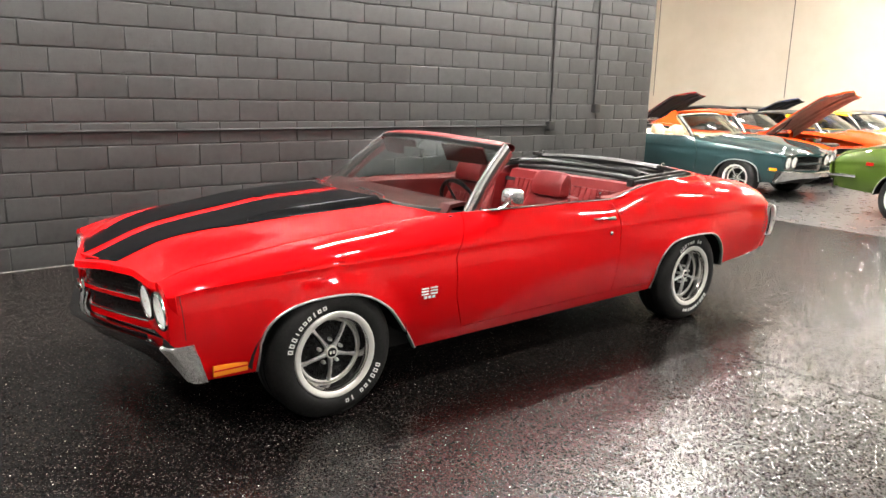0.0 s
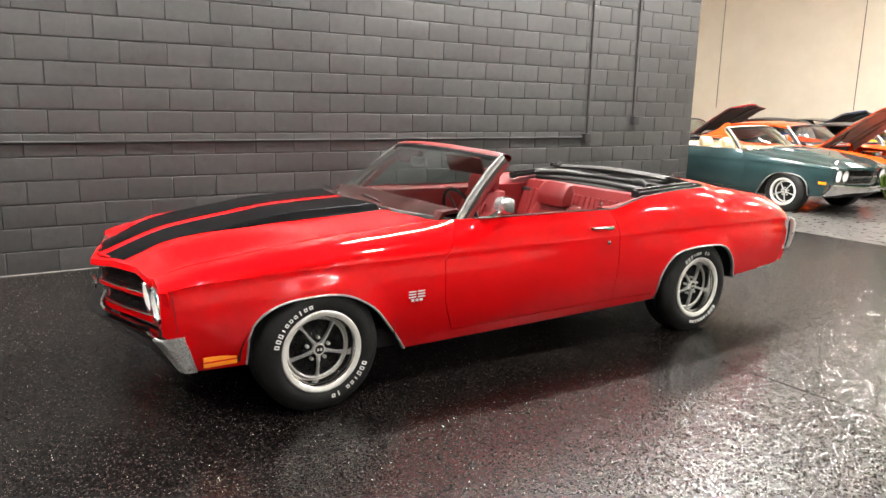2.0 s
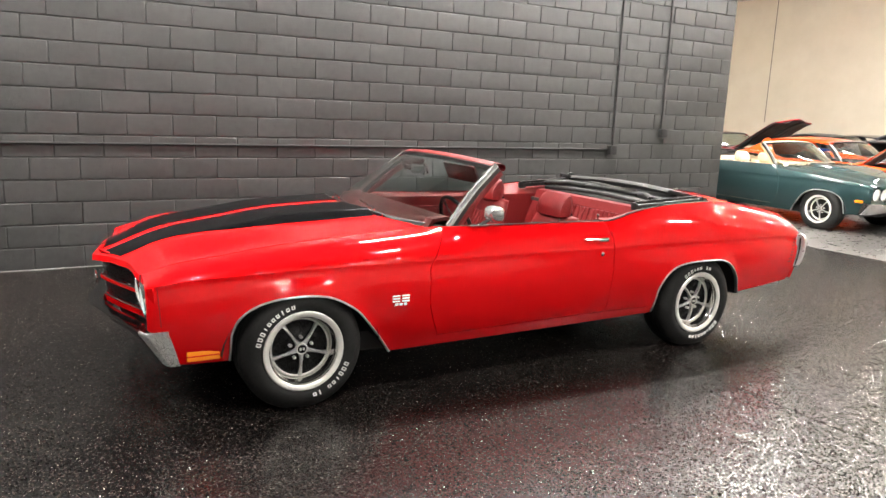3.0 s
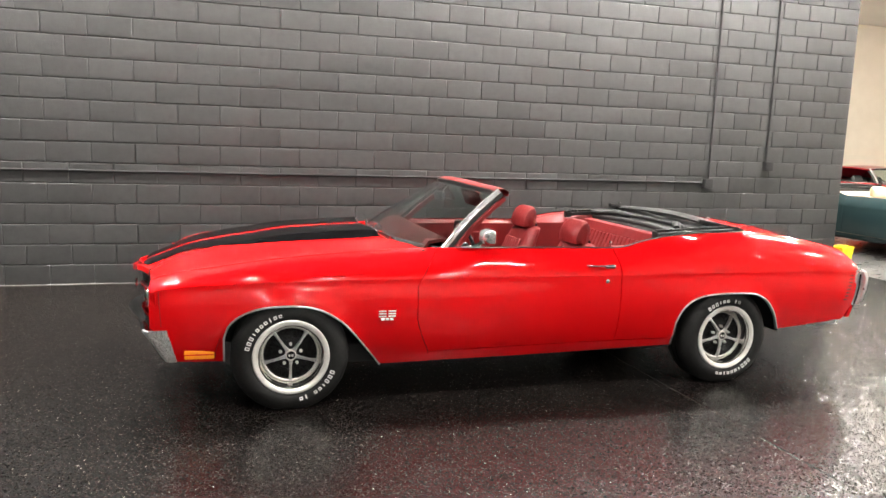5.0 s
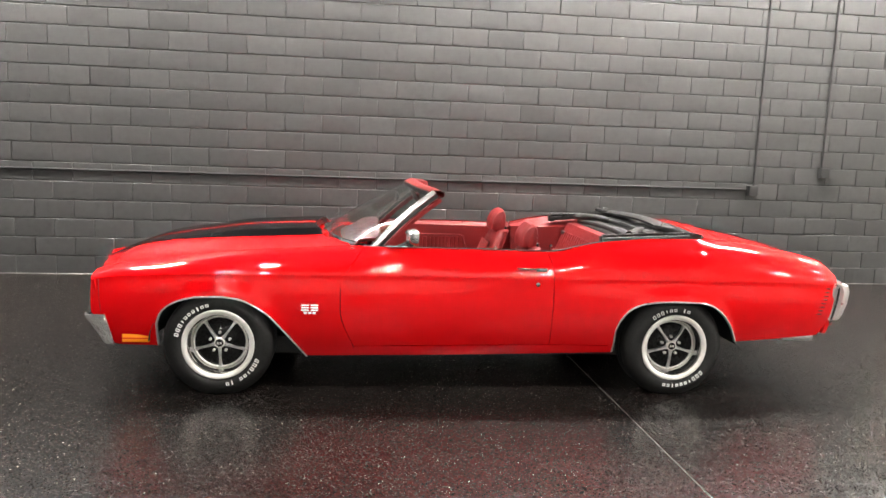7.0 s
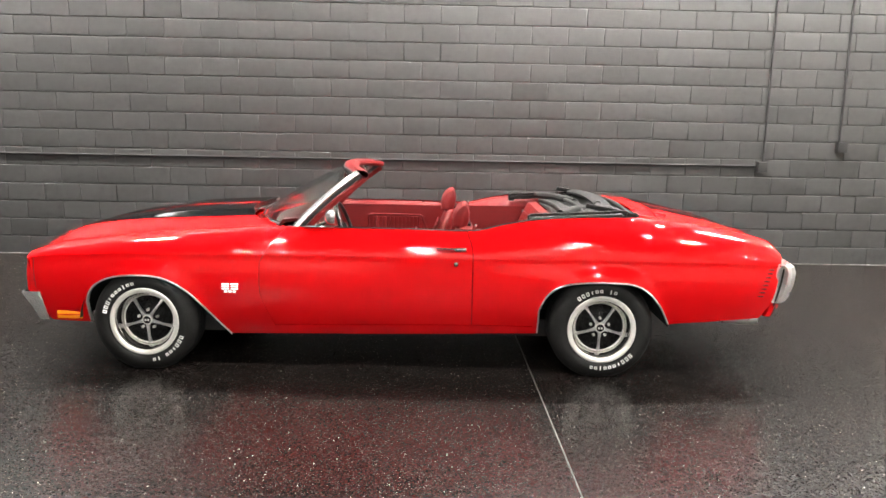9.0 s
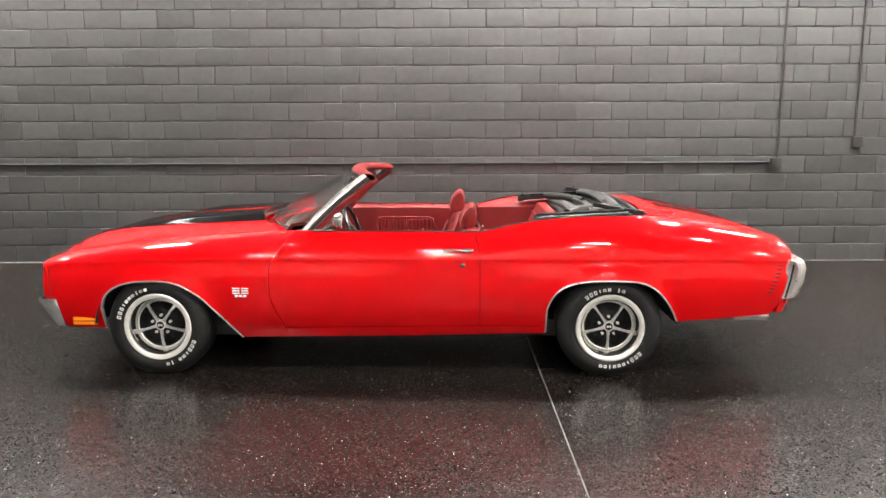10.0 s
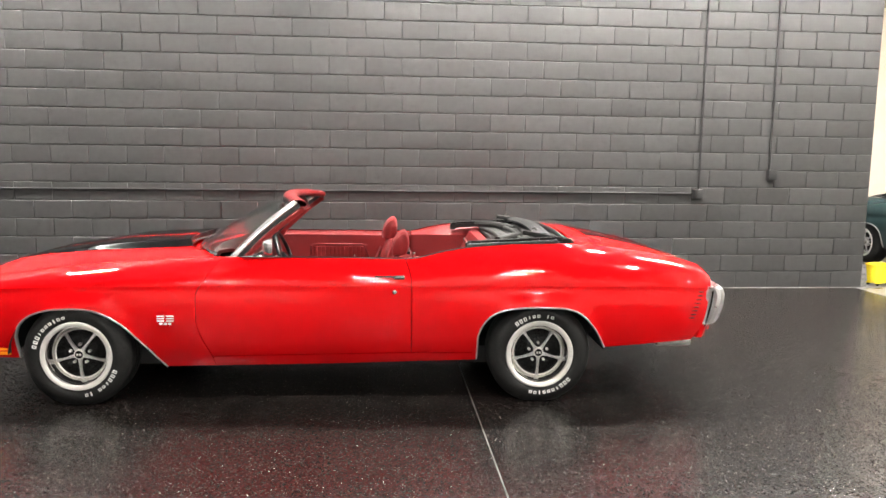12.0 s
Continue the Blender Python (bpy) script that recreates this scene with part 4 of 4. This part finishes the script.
    if soft_top:
        # folded top: side rails, cross bows, canvas folds, lining of the well
        part("top_well", box((0.66, 1.36, 0.03), (2.84, 0, 0.86), 0.005), CANVAS, car)
        part("well_back", thicken(grid([[(3.10 + 0.02 * v, y, 0.86 + 0.15 * v) for v in (0, 0.5, 1)] for y in steps(-0.68, 0.68, 12)]), 0.01), CANVAS, car)
        for sign in (-1, 1):
            tilt = Matrix.Rotation(radians(-3.0), 4, "Y")
            rail = part("top_side_rail", box((0.60, 0.055, 0.030), (2.705, sign * 0.685, 0.988), 0.008, 3, turn=tilt), TRIM_RUBBER, car, "black side rail of the folded top")
            part("rail_channel", box((0.57, 0.046, 0.016), (2.70, sign * 0.685, 1.012), 0.005, 2, turn=tilt), BLACK_METAL, rail)
            part("rail_seal", tube([(2.41 + 0.58 * t, sign * 0.715 , 0.978 + 0.03 * t) for t in steps(0, 1, 6)], 0.011, 8), TRIM_RUBBER, rail)
            part("rail_end", box((0.05, 0.05, 0.055), (2.425, sign * 0.685, 0.972), 0.012, 2), TRIM_RUBBER, rail)
            part("rear_rail", box((0.34, 0.035, 0.03), (2.95, sign * 0.63, 1.03), 0.010, 3, turn=Matrix.Rotation(radians(10), 4, "Y")), TRIM_RUBBER, rail)
            part("latch_hook", tube([(2.84, sign * 0.62, 1.04), (2.845, sign * 0.61, 1.075), (2.865, sign * 0.61, 1.083), (2.88, sign * 0.61, 1.075)], 0.005, 8), CHROME, rail)
            part("fold_arm", tube([(2.62, sign * 0.62, 1.0), (2.74, sign * 0.45, 1.01), (2.86, sign * 0.22, 0.99)], 0.026, 10), TRIM_RUBBER, rail, "black folding arm")
        part("top_header_bow", thicken(grid([[(2.86 + 0.11 * v + 0.03 * math.cos(u * 1.5), u * 0.62, 1.035 + 0.022 * math.cos(u * 1.5) + 0.018 * math.sin(v * 3)) for v in steps(0, 1, 5)] for u in steps(-1, 1, 16)]), 0.018), TRIM_RUBBER, car, "black header bow of the folded top")
        for x, z, r in ((2.66, 0.955, 0.018), (2.78, 0.985, 0.016), (3.06, 1.005, 0.016)):
            part("top_bow", tube([(x + 0.03 * math.cos(u * math.pi / 2), u * 0.66, z + 0.018 * math.cos(u * math.pi / 2)) for u in steps(-1, 1, 14)], r, 10), TRIM_RUBBER, car, "black cross bow of the folded top")
        for j, (x0, z0, h) in enumerate(((2.74, 0.93, 0.05), (2.86, 0.95, 0.05), (2.97, 0.965, 0.05), (3.06, 0.955, 0.04))):
            rows = []
            for y in steps(-0.64, 0.64, 40):
                row = []
                for t in steps(0, math.pi, 8):
                    w = noise.noise((y * 4, t * 1.5, j * 7.1)) * 0.014
                    row.append((x0 + 0.085 * math.cos(t) + w, y, z0 + (h + w) * math.sin(t)))
                rows.append(row)
            part("canvas_fold", thicken(grid(rows), 0.004), CANVAS, car, "black folded canvas")
    if roof:
        rows = []
        for u in steps(0, 1, 16):
            x = 1.20 + 1.75 * u
            zc = 1.285 + 0.05 * math.sin(math.pi * min(1, u * 1.15)) - 0.30 * ease((u - 0.72) / 0.28)
            rows.append([(x + 0.06 * abs(v), 0.66 * v * (1 + 0.08 * u), zc - 0.05 * v * v) for v in steps(-1, 1, 12)])
        part("roof", thicken(grid(rows), 0.03), roof, car)
        for sign in (-1, 1):
            rows = [[(2.32 + 0.25 * v, sign * (0.70 - 0.1 * 0 + 0.11 * (1 - v)), 0.96 + 0.32 * v), (2.62 + 0.05 * v, sign * (0.70 + 0.1 * (1 - v)), 0.99 + 0.27 * v), (3.12 - 0.30 * v, sign * (0.68 + 0.06 * (1 - v)), 0.99 + 0.15 * v)] for v in steps(0, 1, 6)]
            part("roof_pillar", thicken(grid(rows), 0.02), roof, car)
        rows = [[(3.22 - 0.34 * v, y, 0.99 + 0.17 * v) for v in (0, 1)] for y in steps(-0.6, 0.6, 4)]
        g = part("rear_glass", thicken(grid(rows), 0.004), GLASS, car)
        g.visible_shadow = False
    if soft_top or roof:
        for x in (0.0, 2.845):
            for y in (-0.802, 0.802):
                wheel_part(car, x + (0.012 if x < 1 else 0.018), y, letters=((135, -50) if x < 1 else (-72, 100)) if fine else None)
    return car

# ---------------------------------------------------------------- the hall
WALL_Y, WALL_END, COURSE, LONG = 6.86, 9.41, 0.2032, 0.4064


def structure(name, bm, mat, label=""):
    return tagged(part(name, bm, mat), label, kind="structure")


floor = structure("floor", box((34, 34, 0.2), (10, 5, -0.104)), GROUT, "black flake epoxy floor with saw-cut joints")
xs = [-6.0, -1.16, 4.07, 9.32, 14.6, 19.8, 25.5]
for a, b in zip(xs, xs[1:]):
    # slabs past the wall's end are painted paler for the hall's reflected light
    part("floor_slab", box((b - a - 0.008, 33, 0.03), ((a + b) / 2, 5, -0.015), 0.0025, 1), FLOOR if b < 10 else SHEEN_FLOOR, floor)
structure("wall_end", box((0.2, 33, 6.2), (25.1, 4, 3.1)), CREAM, "cream painted concrete end wall")
for y in (17.9, 12.62, 7.58, 2.54, -2.5):
    structure("trim", box((0.012, 0.02, 4.6), (24.996, y, 3.9)), MORTAR, "dark vertical panel joint")
structure("wall_north", box((16.4, 0.2, 6.2), (17.0, 20.1, 3.1)), CREAM, "cream painted side wall")
# unseen; its grey is made up to put a light band on the car's side
structure("wall_south", box((32, 0.2, 6.2), (9.5, -10.1, 3.1)), GREY_WALL, "unseen grey wall behind the camera, toned to reflect in the car paint")
structure("wall_west", box((0.2, 17, 6.2), (-6.1, -1.6, 3.1)), MORTAR, "dark painted wall")
structure("wall_return", box((0.19, 13.0, 6.2), (9.30, 13.47, 3.1)), MORTAR, "dark block wall running back")
structure("ceiling", box((15.5, 31, 0.2), (1.7, 5, 6.25)), CEILING, "dark ceiling deck")
structure("ceiling", box((16, 31, 0.2), (17.45, 5, 6.25)), WHITE_DECK, "white ceiling deck over the bright hall")

# ceiling lamps; the corner and end-wall ones are unseen, added as fill
def strip_lamp(x, y, z=5.0, long=1.2, turn=0, lit=None):
    t = thing("ceiling_light", "white strip light with bare tubes, hung from the ceiling in an assumed or added row", "ceiling light", pose(x, y, z, 0, 0, turn), "strip lights")
    part("housing", box((long, 0.18, 0.05), (0, 0, 0.047), 0.012), HOUSING, t)
    part("diffuser", box((long - 0.02, 0.085, 0.024), (0, 0, 0.008), 0.006), lit or TUBE, t, "glowing diffuser")
    for s in (-1, 1):
        part("hanger", tube([(s * long * 0.4, 0, 0.06), (s * long * 0.4, 0, 6.15 - z)], 0.004, 6), BLACK_METAL, t)
    return t


for x in (-0.9, 2.6, 6.1):
    for y in (-9.0, -6.0):
        strip_lamp(x, y, 5.8, 0.75, lit=BACK_TUBE)
for x in (0.9, 4.2, 7.8):
    strip_lamp(x, 0.9, 5.8, 0.32)
for x in (-3.7, -0.9):
    strip_lamp(x, 5.45, 5.6, 0.8, lit=WALL_TUBE)
for x in (4.4, 6.6, 8.6):
    strip_lamp(x, 5.45, 5.6, 1.3, lit=WALL_LONG_TUBE)
for x in (12.5, 16.5, 20.5):
    for y in (-3.5, 2.0, 7.5, 12.5, 17.0):
        if x + y < 30:
            strip_lamp(x, y, 5.95, 1.3, lit=HALL_TUBE)
# added fill, out of view: lifts the floor sheen near the wall's end
for x, y in ((10.6, 8.8), (11.0, 11.4), (11.4, 14.2)):
    strip_lamp(x, y, 5.95, 1.2, 90, CORNER_FILL_TUBE)
# unseen pair, added out of view to keep the cream end wall bright
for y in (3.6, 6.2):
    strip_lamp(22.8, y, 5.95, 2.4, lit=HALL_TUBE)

# conduits on the block wall
def conduit(name, pts, label):
    return tagged(part(name, tube(pts, 0.0125, 10), PIPE), label, "conduit")


CY = WALL_Y - 0.015
conduit("wall_conduit", [(-6, CY, 1.142), (7.17, CY, 1.142)], "dark painted conduit running along the block wall")
conduit("wall_conduit", [(7.255, CY, 1.18), (7.255, CY, 6.1)], "dark painted conduit rising up the block wall")
conduit("wall_conduit", [(8.12, CY, 1.42), (8.12, CY, 6.1)], "dark painted conduit rising up the block wall")
for x in (7.255, 8.12):
    tagged(part("conduit_coupling", lathe([(0.0125, -0.035), (0.019, -0.034), (0.019, 0.034), (0.0125, 0.035)], 14, "z"), PIPE, m=pose(x, CY, 2.2)), "dark painted coupling on the conduit", "conduit coupling")
for x, z in ((7.235, 1.135), (8.14, 1.372)):
    b = thing("junction_box", "small dark painted junction box on the wall", "junction box", pose(x, WALL_Y - 0.035, z))
    part("box_body", box((0.11, 0.07, 0.12), (0, 0, 0), 0.008), PIPE, b)
    part("cover_plate", box((0.10, 0.006, 0.11), (0, -0.037, 0), 0.002), PIPE, b)

# ---------------------------------------------------------------- cars
CAR = pose(1.647, 3.835, 0, 0, 0, -1.29)
build_car("convertible_car", "red convertible with black hood stripes, top folded down", RED, CAR, stripes=True)

TEAL = car_paint("dark teal paint", (0.016, 0.036, 0.038))
ORANGE = car_paint("orange paint", (0.78, 0.075, 0.012))
YELLOW = car_paint("yellow paint", (0.80, 0.55, 0.03))
GREEN = car_paint("olive green paint", (0.040, 0.068, 0.010))
BLUE = car_paint("dark blue paint", (0.015, 0.03, 0.10))
GREY = car_paint("dark grey paint", (0.03, 0.032, 0.038))
MAROON = car_paint("dark red paint", (0.22, 0.008, 0.012))
BROWN = mottled("brown primer", (0.20, 0.115, 0.09), (0.30, 0.19, 0.15), 8, (0.4, 0.6))
DARK_ROOF = mottled("black vinyl roof", (0.03, 0.03, 0.03), (0.05, 0.05, 0.05), 10, (0.4, 0.6))
PARKED = "cars parked in a row"
teal = build_car("parked_convertible", "dark teal convertible with beige seats, top down", TEAL, pose(11.85, 6.2, 0, 0, 0, 90), BEIGE, BEIGE, fine=False, group=PARKED)
part("marker_lamp", box((0.12, 0.016, 0.04), (-0.58, 0.885, 0.50), 0.005), AMBER, teal, "amber side marker lamp")
build_car("parked_coupe", "orange coupe with its hood propped open", ORANGE, pose(14.5, 6.75, 0, 0, 0, 90), DARK_ROOF, DARK_ROOF, False, fine=False, hood_angle=41, hood_under=BROWN, roof=ORANGE, group=PARKED)
build_car("parked_coupe", "orange coupe with a black vinyl roof", ORANGE, pose(16.6, 6.2, 0, 0, 0, 90), DARK_ROOF, DARK_ROOF, False, fine=False, roof=DARK_ROOF, group=PARKED)
build_car("parked_coupe", "yellow coupe parked in the row", YELLOW, pose(19.0, 6.4, 0, 0, 0, 90), DARK_ROOF, DARK_ROOF, False, fine=False, roof=YELLOW, group=PARKED)
build_car("parked_coupe", "dark blue coupe with its hood propped open", BLUE, pose(21.5, 6.5, 0, 0, 0, 90), DARK_ROOF, DARK_ROOF, False, fine=False, hood_angle=36, hood_under=DARK_ROOF, roof=BLUE, group=PARKED)
build_car("parked_coupe", "dark red coupe with its hood propped open", MAROON, pose(17.4, 11.9, 0, 0, 0, 90), DARK_ROOF, DARK_ROOF, False, fine=False, hood_angle=39, hood_under=DARK_ROOF, roof=MAROON, group=PARKED)
build_car("parked_coupe", "dark coupe with its hood propped open", BLUE, pose(21.6, 11.25, 0, 0, 0, 90), DARK_ROOF, DARK_ROOF, False, fine=False, hood_angle=35, hood_under=DARK_ROOF, roof=DARK_ROOF, group=PARKED)
build_car("parked_coupe", "dark grey coupe with its hood propped open", GREY, pose(23.9, 11.2, 0, 0, 0, 90), DARK_ROOF, DARK_ROOF, False, fine=False, hood_angle=34, hood_under=DARK_ROOF, roof=GREY, group=PARKED)
green = build_car("parked_coupe", "olive green coupe parked across the aisle", GREEN, pose(11.45, 1.42, 0, 0, 0, 90) @ Matrix.Diagonal((0.79, 1, 1, 1)), DARK_ROOF, DARK_ROOF, False, fine=False, roof=GREEN, tail=GREEN, group=PARKED)
part("marker_lamp", box((0.12, 0.02, 0.045), (3.36, 0.945, 0.74), 0.006), RED_LENS, green, "red side marker lamp")
part("bumper_strip", tube([(3.55, 0.95, 0.56), (3.8, 0.93, 0.56), (4.05, 0.88, 0.56), (4.15, 0.7, 0.56), (4.16, 0.0, 0.56)], 0.022, 8), CHROME, green, "thin chrome rear bumper")
PLASTIC = mottled("yellow plastic", (0.80, 0.62, 0.02), (0.85, 0.68, 0.03), 12, (0.35, 0.5))
bucket = thing("mop_bucket", "yellow plastic mop bucket on the floor beside the wall", "bucket", pose(9.75, 7.03, 0, 0, 0, 20) @ Matrix.Scale(0.86, 4))
rows = [[(sx * hx * k, sy * hy * k, z) for sx, sy in ((-1, -0.6), (-0.6, -1), (0.6, -1), (1, -0.6), (1, 0.6), (0.6, 1), (-0.6, 1), (-1, 0.6))] for z, hx, hy, k in ((0.05, 0.15, 0.10, 1), (0.30, 0.18, 0.13, 1), (0.30, 0.19, 0.14, 1), (0.315, 0.19, 0.14, 1), (0.315, 0.175, 0.125, 1), (0.07, 0.14, 0.09, 1), (0.07, 0.14, 0.09, 0.01))]
part("bucket_body", grid(rows, close_v=True), PLASTIC, bucket)
part("bucket_base", box((0.28, 0.18, 0.02), (0, 0, 0.045), 0.005), PLASTIC, bucket)
part("bucket_grip", tube([(0.2, -0.06, 0.28), (0.27, -0.05, 0.27), (0.27, 0.05, 0.27), (0.2, 0.06, 0.28)], 0.012, 8), HOUSING, bucket, "white grip")
for sx in (-0.11, 0.11):
    for sy in (-0.07, 0.07):
        part("castor", lathe([(0.0, -0.012), (0.022, -0.012), (0.025, 0.0), (0.022, 0.012), (0.0, 0.012)], 14), BLACK_METAL, bucket, m=pose(sx, sy, 0.0255))

# ---------------------------------------------------------------- the block wall
wall = structure("wall_block", box((WALL_END + 6, 0.19, 6.2), ((WALL_END - 6) / 2, WALL_Y + 0.102, 3.1)), JOINT_SHADE, "dark grey painted concrete block wall")


structure("trim", box((WALL_END + 5.8, 0.010, 0.006), ((WALL_END - 5.9) / 2, WALL_Y - 0.010, 0.002), 0.002, 1), DUST, "pale dust line along the foot of the wall")


def block_mesh(long):
    """One block: its face is crowned over rounded edges, as thick paint leaves it."""
    a, b = long / 2 - 0.0035, COURSE / 2 - 0.0042
    rows = []
    for inset, y in ((0.0, 0.012), (0.0, -0.0205), (0.0016, -0.0232), (0.0042, -0.0246), (0.0085, -0.025)):
        p, q = a - inset, b - inset
        rows.append([(-p, y, -q), (p, y, -q), (p, y, q), (-p, y, q)])
    bm = grid(rows, close_v=True)
    bm.faces.new([v for v in bm.verts if v.co.y < -0.02499])
    bmesh.ops.recalc_face_normals(bm, faces=bm.faces)
    return bm


def as_mesh(bm, name, mat):
    me = bpy.data.meshes.new(name)
    bm.to_mesh(me)
    bm.free()
    for p in me.polygons:
        p.use_smooth = True
    me.set_sharp_from_angle(angle=radians(60))
    me.materials.append(mat)
    return me


whole, half = as_mesh(block_mesh(LONG), "block", BLOCK), as_mesh(block_mesh(LONG / 2), "half_block", BLOCK)
rest = bmesh.new()
random.seed(11)
count = 0
for k in range(30):
    z = (k + 0.5) * COURSE
    x = WALL_END
    first = k % 2 == 1
    while x > -5.9:
        long = LONG / 2 if first else LONG
        first = False
        cx = x - long / 2
        x -= long
        y = WALL_Y + 0.025 - random.uniform(0, 0.0035)
        if z < 3.0 and cx > 1.2 and count < 300:
            ob = new("block", half if long < LONG else whole)
            ob.parent, ob.matrix_basis = wall, pose(cx, y, z, random.uniform(-0.7, 0.7), random.uniform(-0.15, 0.15), random.uniform(-0.4, 0.4))
            count += 1
        else:
            rest.from_mesh(half if long < LONG else whole)
            rest.verts.ensure_lookup_table()
            bmesh.ops.translate(rest, verts=rest.verts[-len(whole.vertices):], vec=(cx, y, z))
more = part("blocks", rest, BLOCK, wall)
tagged(more, kind="stuff")
